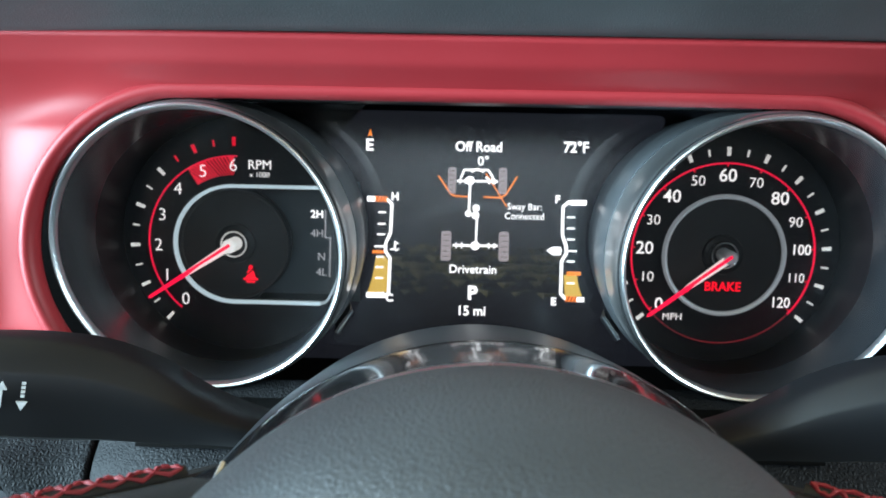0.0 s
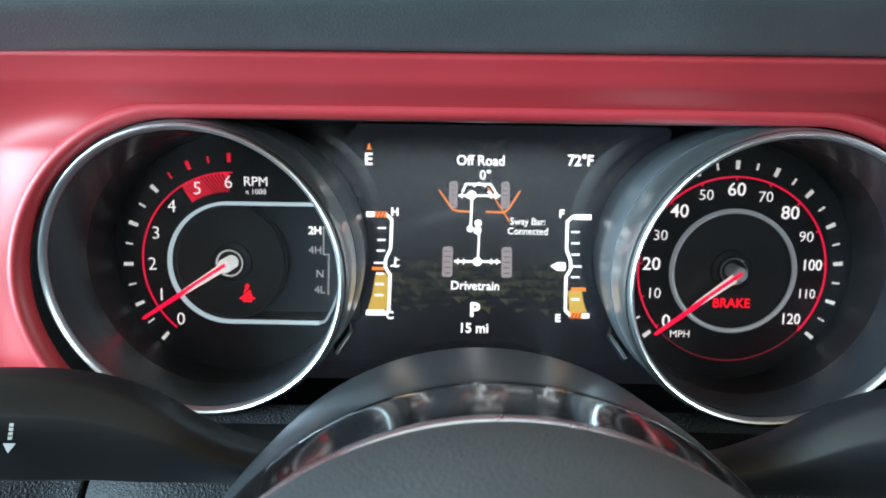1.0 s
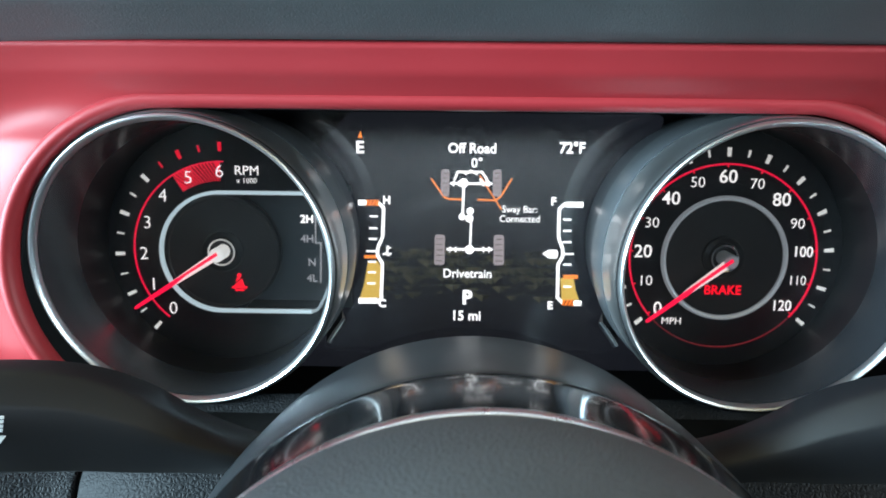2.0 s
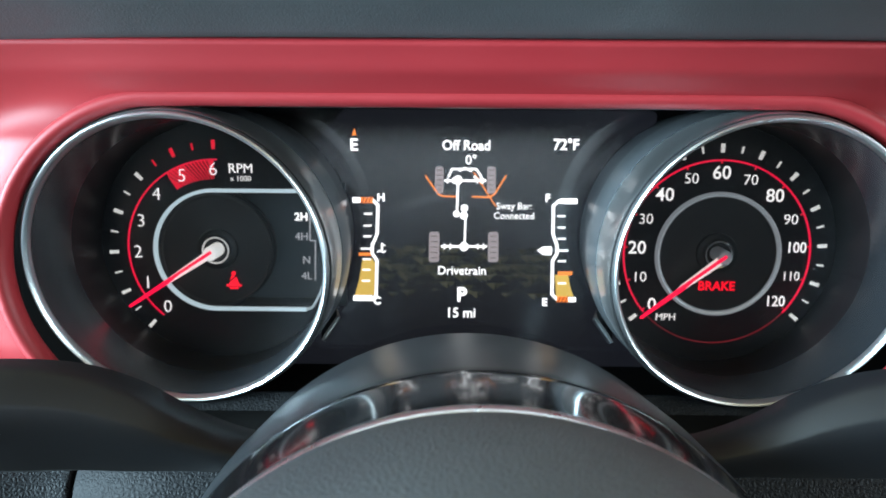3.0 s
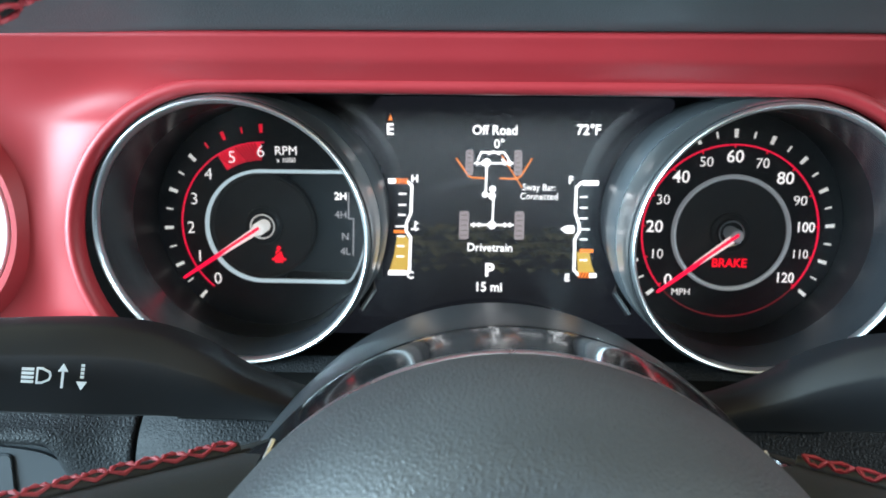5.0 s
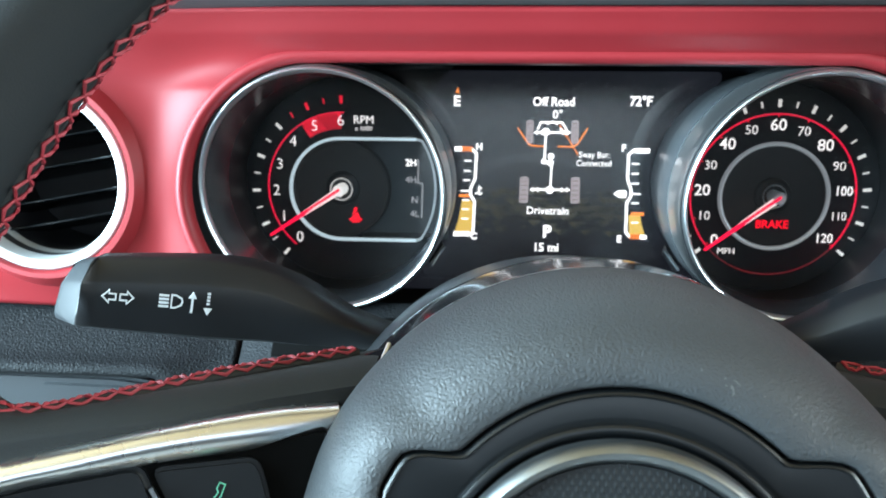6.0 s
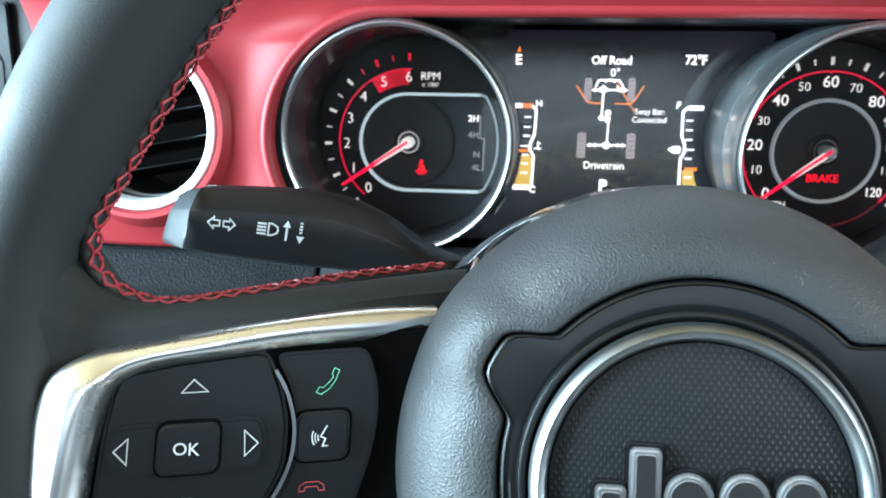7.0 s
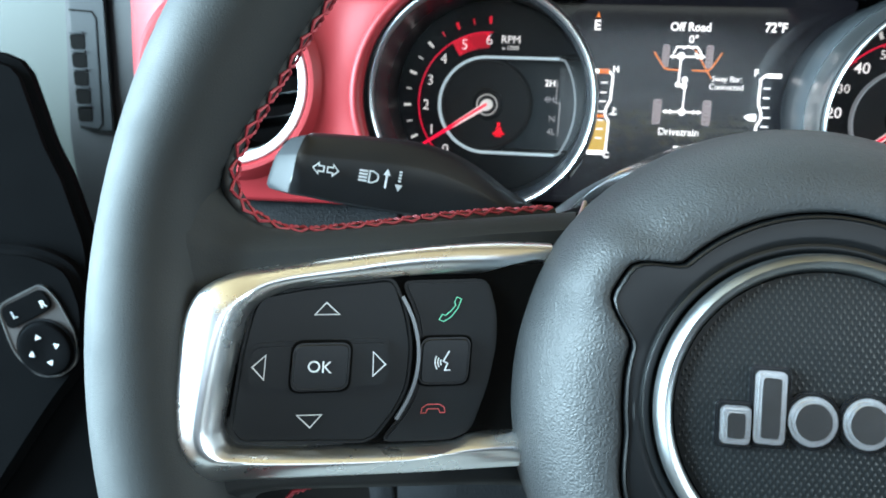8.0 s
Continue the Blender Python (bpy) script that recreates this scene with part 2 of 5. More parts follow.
def rounded(pts, r, n=6):
    """A closed outline with rounded corners."""
    out = []
    k = len(pts)
    for i in range(k):
        p, a, b = Vector(pts[i]), Vector(pts[i - 1]), Vector(pts[(i + 1) % k])
        ra = min(r, (a - p).length * 0.45, (b - p).length * 0.45)
        s, e = p + (a - p).normalized() * ra, p + (b - p).normalized() * ra
        for j in range(n + 1):
            t = j / n
            q = s * (1 - t) ** 2 + p * 2 * t * (1 - t) + e * t * t
            out.append((q.x, q.y))
    return out


def spline(pts, n):
    """Points along a smooth curve through pts."""
    pts = [Vector(p) for p in pts]
    out = []
    for i in range(len(pts) - 1):
        p0, p1, p2, p3 = pts[max(i - 1, 0)], pts[i], pts[i + 1], pts[min(i + 2, len(pts) - 1)]
        for j in range(n):
            t = j / n
            out.append(0.5 * (2 * p1 + (p2 - p0) * t + (2 * p0 - 5 * p1 + 4 * p2 - p3) * t * t + (3 * p1 - p0 - 3 * p2 + p3) * t ** 3))
    return out + [pts[-1]]


def ribbon(pts, w, m, thick=0.0006, closed=False):
    """A raised line of width w along 2D points, its face at z = 0 of m."""
    pts = [Vector(p) for p in pts]
    n = len(pts)
    rings = []
    for i, p in enumerate(pts):
        a = pts[i - 1] if (i or closed) else p
        b = pts[(i + 1) % n] if (i < n - 1 or closed) else p
        d1 = (p - a).normalized() if (p - a).length else (b - p).normalized()
        d2 = (b - p).normalized() if (b - p).length else d1
        d = (d1 + d2).normalized() if (d1 + d2).length > 1e-6 else d1
        k = 1 / max(0.5, d.dot(d1))
        s = Vector((-d.y, d.x)) * w / 2 * k
        rings.append([m @ Vector((*(p + s), 0)), m @ Vector((*(p - s), 0)), m @ Vector((*(p - s), -thick)), m @ Vector((*(p + s), -thick))])
    if closed:
        rings.append(rings[0])
    return loft(rings, True, not closed)


def arc(cx, cy, r, a0, a1, n=32):
    return [(cx + r * math.cos(radians(a0 + (a1 - a0) * i / n)), cy + r * math.sin(radians(a0 + (a1 - a0) * i / n))) for i in range(n + 1)]


def tube(pts, r, sides=8, caps=True):
    """A round bar along 3D points."""
    pts = [Vector(p) for p in pts]
    rings = []
    up = Vector((0.13, 0.21, 0.97))
    for i, p in enumerate(pts):
        d = (pts[min(i + 1, len(pts) - 1)] - pts[max(i - 1, 0)]).normalized()
        s = d.cross(up).normalized()
        q = s.cross(d)
        rr = r[i] if isinstance(r, (list, tuple)) else r
        rings.append([p + (s * math.cos(a) + q * math.sin(a)) * rr for a in (2 * math.pi * k / sides for k in range(sides))])
    return loft(rings, True, caps)


def lettering(text, height, m, thick=0.0004, shear=0.0, wide=1.0, bold=0.0, align="CENTER"):
    """A bmesh of a word with capitals of that height, centred on m's origin."""
    c = bpy.data.curves.new("word", "FONT")
    c.body, c.size, c.align_x, c.align_y = text, height / 0.70, align, "CENTER"
    c.extrude, c.shear, c.offset, c.resolution_u = thick / 2, shear, bold * height * 4, 3
    o = bpy.data.objects.new("word", c)
    scene.collection.objects.link(o)
    deps = bpy.context.evaluated_depsgraph_get()
    me = bpy.data.meshes.new_from_object(o.evaluated_get(deps))
    bm = bmesh.new()
    bm.from_mesh(me)
    bpy.data.objects.remove(o)
    bpy.data.curves.remove(c)
    bpy.data.meshes.remove(me)
    bmesh.ops.remove_doubles(bm, verts=bm.verts, dist=1e-7)
    bm.transform(m @ Matrix.Diagonal((wide, 1, 1, 1)))
    return bm


def join(*bms):
    out = bmesh.new()
    for b in bms:
        me = bpy.data.meshes.new("tmp")
        b.to_mesh(me)
        out.from_mesh(me)
        bpy.data.meshes.remove(me)
        b.free()
    return out


def front(y, x=0.0, z=0.0):
    """A frame on an upright plane that faces the driver: x to the right, y up, z towards the driver."""
    return Matrix(((1, 0, 0, x), (0, 0, -1, y), (0, 1, 0, z), (0, 0, 0, 1)))


# ---- cabin shell ----
def shell():
    """Plain unseen floor, walls and roof added to close the cabin round the dashboard, with window openings."""
    def piece(name, lo, hi, mat, label):
        o = thing(name, ((lo[0] + hi[0]) / 2, (lo[1] + hi[1]) / 2, lo[2]), label, name.split("_")[0], kind="structure")
        part("panel", box(lo, hi, 0.01), mat, o)
    piece("floor", (-0.60, -1.3, -0.03), (1.28, 0.42, 0.0), CARPET, "grey carpeted cabin floor under the dashboard")
    # roof is out of view; its tan is there for gold reflections in the chrome
    piece("roof", (-0.64, -1.36, 1.27), (1.34, 0.16, 1.31), ROOFTAN, "unseen roof slab above the cabin, tan to warm the chrome's reflections")
    piece("wall_front", (-0.43, 0.40, 0.0), (1.26, 0.44, 0.90), MATT, "black bulkhead behind the dashboard")
    piece("wall_right", (1.28, -1.3, 0.0), (1.34, 0.40, 0.80), MATT, "black trim of the far side of the cabin")
    piece("wall_rear", (-0.62, -1.38, 0.0), (1.34, -1.32, 0.90), MATT, "black trim closing the rear of the cabin")
    piece("wall_left", (-0.64, -1.3, 0.0), (-0.58, -0.95, 1.26), MATT, "black trim behind the driver's door")
    piece("pillar_front_right", (1.24, 0.02, 0.80), (1.34, 0.12, 1.26), MATT, "black trimmed roof pillar beside the windscreen")
    g = thing("ground", (0, 0, -0.6), "pale sandy ground outside the car", "ground", kind="structure")
    bm = bmesh.new()
    bmesh.ops.create_grid(bm, x_segments=4, y_segments=4, size=600)
    bm.transform(Matrix.Translation((0, 0, -0.6)))
    part("surface", bm, TAN, g)


shell()

# ---- dashboard ----
GL, GR, GZ = -0.1232, 0.1232, 0.7547  # gauge centres
GRAD = 0.0637  # outer radius of the gauge rings
VX, VZ, VR = -0.2675, 0.7622, 0.0470  # round air vent


def opening_distance(x, z):
    """Signed distance to the outline of the cluster opening (negative inside)."""
    r = GRAD + 0.0050
    d = min(math.hypot(x - GL, z - GZ), math.hypot(x - GR, z - GZ)) - r
    if GL < x < GR:
        d = min(d, max(z - 0.8238, 0.60 - z))
    return d


def panel_y(x, z):
    """The red panel's face: it rolls back at the top and bellies between vent and gauge."""
    # hollow above the openings, leaning out under the pad's brow
    over = min(1, max(0, (x + 0.25) / 0.12))
    over = over * over * (3 - 2 * over)
    u = min(1, max(0, (z - 0.806) / 0.0395))
    y = -0.0505 + over * 0.0075 * math.sin(math.pi * min(1, u * 1.3)) - 0.0240 * u ** 1.7
    dv = math.hypot(x - VX, z - VZ) - VR
    y -= 0.007 * math.exp(-(max(dv, 0) / 0.016) ** 2)
    dg = max(opening_distance(x, z), 0)
    y -= 0.0066 * math.exp(-(dg / 0.0175) ** 2)
    if x < -0.30:
        y += 0.9 * (x + 0.30) ** 2 * 14
    y += 0.25 * max(0, 0.72 - z)
    return y


def dashboard():
    o = thing("dashboard", (0.2, 0.2, 0.0), "dashboard with a satin red panel below a soft black top pad", "dashboard")
    # red panel: a bellied sheet with the cluster and vent openings left free
    bm = bmesh.new()
    xs = [-0.335 + 0.0025 * i for i in range(int(0.62 / 0.0025))] + [0.285 + 0.03 * i for i in range(24)]
    zs = [0.692 + 0.0025 * i for i in range(40)] + [0.792 + 0.00125 * i for i in range(44)]
    grid = [[None] * len(zs) for _ in xs]
    keep = lambda x, z: opening_distance(x, z) > -0.001 and math.hypot(x - VX, z - VZ) > VR + 0.001
    for i, x in enumerate(xs):
        for j, z in enumerate(zs):
            if keep(x, z):
                grid[i][j] = bm.verts.new((x, panel_y(x, z), z))
    for i in range(len(xs) - 1):
        for j in range(len(zs) - 1):
            q = (grid[i][j], grid[i + 1][j], grid[i + 1][j + 1], grid[i][j + 1])
            if all(q):
                bm.faces.new(q)
    bmesh.ops.recalc_face_normals(bm, faces=bm.faces)
    ob = part("red_panel", bm, RED, o, "satin red painted panel with rounded openings")
    sol = ob.modifiers.new("thickness", "SOLIDIFY")
    sol.thickness, sol.offset = 0.003, -1
    # rounded lip round the cluster opening
    r = GRAD + 0.0062
    top = 0.8244
    loop = [(GL + rr * math.cos(a), GZ + rr * math.sin(a)) for a, rr in ((a, r + 0.0015 * min(0, math.sin(a))) for a in (radians(270 - 180 * i / 48) for i in range(47)))]
    loop += [(GL + 0.014 + (GR - GL - 0.028) * i / 30, top) for i in range(31)]
    loop += [(GR - (x - GL), z) for x, z in loop[:47][::-1]]
    loop = [Vector(p) for p in loop]
    rings = []
    for i, p in enumerate(loop):
        d = (loop[min(i + 1, len(loop) - 1)] - loop[max(i - 1, 0)]).normalized()
        n = Vector((-d.y, d.x))
        ring = []
        for k in range(14):
            a = 2 * math.pi * k / 14
            q = p + n * (0.0038 * math.cos(a))
            ring.append((q.x, -0.0575 + 0.0060 * math.sin(a), q.y))
        rings.append(ring)
    part("opening_lip", loft(rings), RED, o, "red rounded lip of the cluster opening")
    # round lip of the vent opening
    part("vent_lip", lathe([(VR + 0.001, -0.01), (VR + 0.001, 0.008), (VR + 0.0025, 0.0105), (VR + 0.005, 0.0105), (VR + 0.009, 0.006), (VR + 0.012, 0.0)], front(-0.0545, VX, VZ)), RED, o)
    # top pad: a rolled front edge, then the flat run to the windscreen
    prof = [(0.03, 0.842), (-0.030, 0.8450), (-0.062, 0.8454), (-0.0742, 0.8455), (-0.0830, 0.8482), (-0.0920, 0.8512), (-0.1000, 0.8540), (-0.1045, 0.8566), (-0.1050, 0.8592), (-0.1010, 0.8627), (-0.0880, 0.8692), (-0.0660, 0.8776), (-0.040, 0.887), (0.0, 0.896), (0.06, 0.902), (0.16, 0.906), (0.30, 0.905), (0.395, 0.90), (0.395, 0.84)]
    prof = [(p.x, p.y) for p in spline(prof, 4)]
    rings = []
    for i in range(67):
        x = -0.40 + 0.025 * i
        sag = 0.010 * max(0.0, (-0.06 - x) / 0.34) ** 1.6
        rise = 0.008 * min(1.0, max(0.0, (x + 0.30) / 0.30))
        rings.append([(x, y, z - sag + rise * min(1, max(0, (z - 0.846) / 0.010))) for y, z in prof])
    part("top_pad", loft(rings, False), PAD, o, "soft black grained top pad with a rolled edge")
    # lower dashboard: ledge under the red panel, knee panel left and right of the seam
    slope = [(-0.036, 0.694), (-0.042, 0.688), (-0.048, 0.680), (-0.056, 0.671), (-0.066, 0.660), (-0.071, 0.640), (-0.068, 0.60), (-0.054, 0.53), (-0.014, 0.40)]
    ledge = [(-0.036, 0.694), (-0.043, 0.687), (-0.052, 0.678), (-0.062, 0.6695), (-0.0695, 0.6655), (-0.0715, 0.6620), (-0.0700, 0.6592), (-0.064, 0.6577), (-0.052, 0.6570)]
    slope = [(p.x, p.y) for p in spline(slope, 5)]
    ledge = [(p.x, p.y) for p in spline(ledge, 5)]
    for nm, x0, x1 in (("knee_panel", -0.335, -0.1690), ("knee_panel", -0.1672, 1.0)):
        n = 60 if x1 < 0 else 28
        rings = []
        for i in range(n + 1):
            x = x0 + (x1 - x0) * i / n
            # the ledge over the lid runs out into a plain slope
            w = min(1, max(0, (-0.177 - x) / 0.034))
            w = w * w * (3 - 2 * w)
            rings.append([(x, p[0] + (q[0] - p[0]) * w, p[1] + (q[1] - p[1]) * w) for p, q in zip(slope, ledge)])
        ob = part(nm, loft(rings, False), GRAIN, o, "grained black lower dashboard panel")
        sol = ob.modifiers.new("thickness", "SOLIDIFY")
        sol.thickness = 0.004
    lid = part("fuse_lid", slab(rounded([(-0.335, 0.600), (-0.186, 0.600), (-0.187, 0.622), (-0.197, 0.642), (-0.212, 0.6535), (-0.235, 0.6565), (-0.335, 0.6572)], 0.012, 6), front(-0.0625), 0.02, 0.002), KNEE, o, "smooth blue-black lid under the ledge")
    part("lid_panel", slab(rounded([(-0.276, 0.610), (-0.229, 0.610), (-0.2295, 0.6510), (-0.276, 0.6520)], 0.003), front(-0.0640), 0.003, 0.0006), KNEE, lid)
    # closing face behind everything
    part("core", box((-0.40, 0.12, 0.3), (1.0, 0.40, 0.84), 0.01), MATT, o)
    # left end of the dashboard
    part("end_cap", slab(rounded([(-0.395, 0.20), (-0.325, 0.20), (-0.325, 0.845), (-0.4035, 0.835), (-0.4085, 0.72), (-0.4015, 0.650)], 0.006), front(-0.004), 0.05, 0.004), MATT, o, "dark end cap of the dashboard")


dashboard()


def side_vent():
    o = thing("side_window_vent", (-0.392, -0.005, 0.71), "grey upright demister vent at the end of the dashboard", "air vent")
    face = rounded([(-0.3965, 0.7235), (-0.3710, 0.7235), (-0.3722, 0.832), (-0.3975, 0.832)], 0.004)
    part("face_plate", slab(face, front(-0.0085), 0.0045, 0.0012), VENTGREY, o, "grey moulded face plate")
    part("groove", ribbon([(-0.3950, 0.7265), (-0.3820, 0.7250), (-0.3790, 0.7290), (-0.3785, 0.7960), (-0.3810, 0.8005), (-0.3970, 0.8015)], 0.0011, front(-0.0088), 0.0006), DARK, o)
    # dark slots with the plate's thin bars between them
    for i in range(5):
        z = 0.7300 + 0.0117 * i
        x0 = -0.3960 - 0.0004 * i
        part("slot", slab(rounded([(x0, z), (x0 + 0.0100, z), (x0 + 0.0102, z + 0.0094), (x0 - 0.0004, z + 0.0094)], 0.0022), front(-0.0088), 0.0006), DARK, o)
        part("slat", box((x0 - 0.0003, -0.0100, z + 0.0098), (x0 + 0.0100, -0.0086, z + 0.0110), 0.0003, 1), VENTGREY, o)


side_vent()


def round_vent():
    o = thing("round_air_vent", (VX, -0.03, VZ - VR), "round black air vent with a bright chrome ring", "air vent")
    m = front(-0.0555, VX, VZ)
    part("ring", lathe([(VR - 0.0056, -0.012), (VR - 0.0052, 0.004), (VR - 0.0042, 0.0075), (VR - 0.0020, 0.0088), (VR, 0.0085), (VR + 0.0012, 0.007), (VR + 0.0015, -0.01)], m), VENTRING, o, "bright satin chrome ring")
    part("well", lathe([(0.0005, -0.06), (VR - 0.005, -0.055), (VR - 0.0055, 0.0)], m), MATT, o)
    # thin blades, tilted in the round opening, a faint glint along each front edge
    tilt = Matrix.Translation((VX, 0, VZ)) @ Matrix.Rotation(radians(-10.5), 4, "Y") @ Matrix.Translation((-VX, 0, -VZ))
    for dz in (-0.0250, -0.0125, 0.0040, 0.0185, 0.0330):
        w = math.sqrt((VR - 0.0054) ** 2 - dz * dz)
        rings = []
        for k in range(17):
            x = -w + 2 * w * k / 16
            y0 = -0.0520 + 0.006 * (x / w) ** 2
            z = VZ + dz
            rings.append([(VX + x, y0, z + 0.0002), (VX + x, y0 + 0.0005, z + 0.0008), (VX + x, y0 + 0.004, z + 0.0010), (VX + x, -0.018, z - 0.0050), (VX + x, -0.018, z - 0.0062), (VX + x, y0 + 0.0008, z - 0.0002)])
        bm = loft(rings, True, True)
        bm.transform(tilt)
        part("slat", bm, BLADE, o)


round_vent()


# ---- instrument cluster ----
FY = 0.0135  # dial face


def cluster():
    o = thing("instrument_cluster", (0, 0.03, 0.69), "lit instrument cluster with two round gauges and a colour display", "instrument cluster")
    # housing behind the gauges, and the recess round the display
    part("housing", box((-0.20, 0.0455, 0.66), (0.20, 0.10, 0.83), 0.004), MATT, o)
    part("display_backing", slab([(-0.12, 0.66), (0.12, 0.66), (0.12, 0.826), (-0.12, 0.826)], front(0.0445), 0.004), FACE, o)
    # black lower cover that closes the cluster towards the column
    rings = []
    for i in range(33):
        x = -0.150 + 0.300 * i / 32
        rings.append([(x, 0.02, 0.6882), (x, -0.030, 0.6882), (x, -0.0430, 0.6872), (x, -0.0480, 0.6840), (x, -0.0545, 0.6775), (x, -0.0600, 0.6710), (x, -0.0600, 0.6695), (x, -0.040, 0.6690), (x, 0.02, 0.6690)])
    part("lower_cover", loft(rings, True, True), DARK, o, "dull black lower cover")
    # roof of the recess, just under the red lip
    rings = []
    for i in range(25):
        x = -0.115 + 0.23 * i / 24
        rings.append([(x, -0.052, 0.8208), (x, -0.049, 0.8202), (x, 0.02, 0.8222), (x, 0.046, 0.8230), (x, 0.046, 0.829), (x, -0.045, 0.8240)])
    part("hood", loft(rings, True, True), SHROUD, o, "satin black hood over the display")
    # plate that fills the upper corner between display and tachometer
    part("corner_plate", slab([(-0.118, 0.8225), (-0.098, 0.790), (-0.0835, 0.785), (-0.0785, 0.8035), (-0.0655, 0.8172), (-0.060, 0.8225)], front(0.0329), 0.008, 0.0003), GLOSS, o, "black corner plate")
    # bracket at each lower corner of the recess: a slanting bright edge over a dark gusset
    for k in (-1, 1):
        edge = [(k * 0.0632, 0.004, 0.7180), (k * 0.0650, 0.001, 0.7155), (k * 0.0682, -0.003, 0.7110), (k * 0.0696, -0.005, 0.7085)]
        rings = [[(x, y, z), (x + k * 0.0012, y - 0.0004, z + 0.0006), (x + k * 0.0030, y + 0.012, z + 0.0020), (x + k * 0.0010, y + 0.012, z - 0.0040)] for x, y, z in edge]
        bracket = part("lower_bracket", loft(rings, True, True), MATT, o, "dark bracket with a bright edge")
        part("bright_edge", tube(edge, [0.0003, 0.0006, 0.0006, 0.0002], 6), TUBE, bracket)
    return o


CL = cluster()


def hooded(bm):
    """Leans the front of a gauge so that its upper edge stands out over the dial."""
    for v in bm.verts:
        f = min(1, max(0, (FY - v.co.y) / 0.06))
        v.co.y -= 0.18 * (v.co.z - GZ) * f
    return bm


def gauge(name, cx, label, notch=None):
    """Ring, well and face of one round gauge; notch: the outline of a face that is cut away for a window."""
    m = front(0.0, cx, GZ)
    if notch:
        g = part(name, slab(notch, front(FY + 0.001), 0.003), FACE, CL, label, smooth=False)
    else:
        g = part(name, lathe([(0.0005, -FY - 0.001), (0.0605, -FY - 0.001), (0.0605, -FY - 0.004), (0.0005, -FY - 0.004)], front(0, cx, 0.753)), FACE, CL, label)
    part("well", hooded(lathe([(0.0612, -0.034), (0.0608, -FY), (0.0602, 0.0), (0.0598, 0.0180)], m)), WELL, g)
    part("collar", hooded(lathe([(0.0598, 0.0180), (0.0604, 0.036), (0.0610, 0.0500)], m, 128)), CHAMFER, g, "dark glossy inner collar")
    part("ring", hooded(lathe([(0.0609, 0.0470), (0.0614, 0.0515), (0.0621, 0.0537), (0.0629, 0.0543), (0.0636, 0.0537), (0.0640, 0.0520), (0.0641, 0.044)], m, 160)), RINGS, g, "satin silver ring")
    lens = part("lens", hooded(lathe([(0.0003, 0.0110), (0.03, 0.0108), (0.0597, 0.0100)], m, 64)), LENS, g, "clear gauge lens")
    lens.visible_shadow = False
    part("gasket", hooded(lathe([(0.0636, 0.0500), (0.0641, 0.0505), (0.0644, 0.0480)], m, 96)), MATT, g)
    part("flange", hooded(lathe([(0.0642, 0.0490), (0.0647, 0.0495), (0.0652, 0.0480), (0.0655, 0.0400), (0.0655, 0.0225), (0.0652, 0.0215)], m, 128)), FLANGE, g, "polished silver outer flange")
    part("outer_wall", hooded(lathe([(0.0652, 0.0218), (0.0657, 0.0222), (0.0659, 0.0212), (0.0666, 0.0090), (0.0668, 0.0010), (0.0664, -0.0004), (0.0640, -0.0010), (0.0640, -0.045)], m, 128)), TUBE, g, "satin grey outer wall")
    return g


def at(cx, deg, r, y=FY):
    a = radians(deg)
    return front(y, cx + r * math.cos(a), 0.75 + r * math.sin(a))


def tick(cx, deg, r0, r1, w, mat, g):
    a = radians(deg)
    m = front(FY - 0.0012, cx, 0.75) @ Matrix.Rotation(a, 4, "Z")
    part("tick", slab([(r0, -w * 0.42), (r1, -w / 2), (r1, w / 2), (r0, w * 0.42)], m, 0.001, 0.0002, 1), mat, g, smooth=False)


def needle(cx, deg, r, g, cap):
    m = front(0.0005, cx, 0.75) @ Matrix.Rotation(radians(deg), 4, "Z")
    part("needle_edge", slab([(0.002, -0.0021), (0.024, -0.0013), (0.028, -0.0006), (0.028, 0.0006), (0.024, 0.0013), (0.002, 0.0021)], m, 0.0012), TICK, g)
    n = part("needle", slab([(-0.001, -0.0012), (0.018, -0.0011), (0.026, -0.0012), (r - 0.001, -0.00075), (r, 0), (r - 0.001, 0.00075), (0.026, 0.0011), (0.018, 0.0002), (-0.001, 0.0004)], front(-0.0008, cx, 0.75) @ Matrix.Rotation(radians(deg), 4, "Z"), 0.0011, 0.0003), LITRED, g, "glowing red needle")
    part("hub", lathe([(0.0001, 0.0), (0.0028, 0.0), (0.0035, -0.0008), (0.0035, -0.013)], front(-0.0002, cx, 0.75), 32), cap, g, "pale needle hub")
    part("hub_ring", lathe([(0.0058, -0.0125), (0.0060, -0.0095), (0.0068, -0.0092), (0.0076, -0.0125)], front(0, cx, 0.75), 40), CHROME, g)
    part("hub_boss", lathe([(0.0105, -0.0134), (0.0100, -0.0118), (0.0078, -0.0108), (0.0058, -0.0118)], front(0, cx, 0.75), 40), PLASTIC, g)


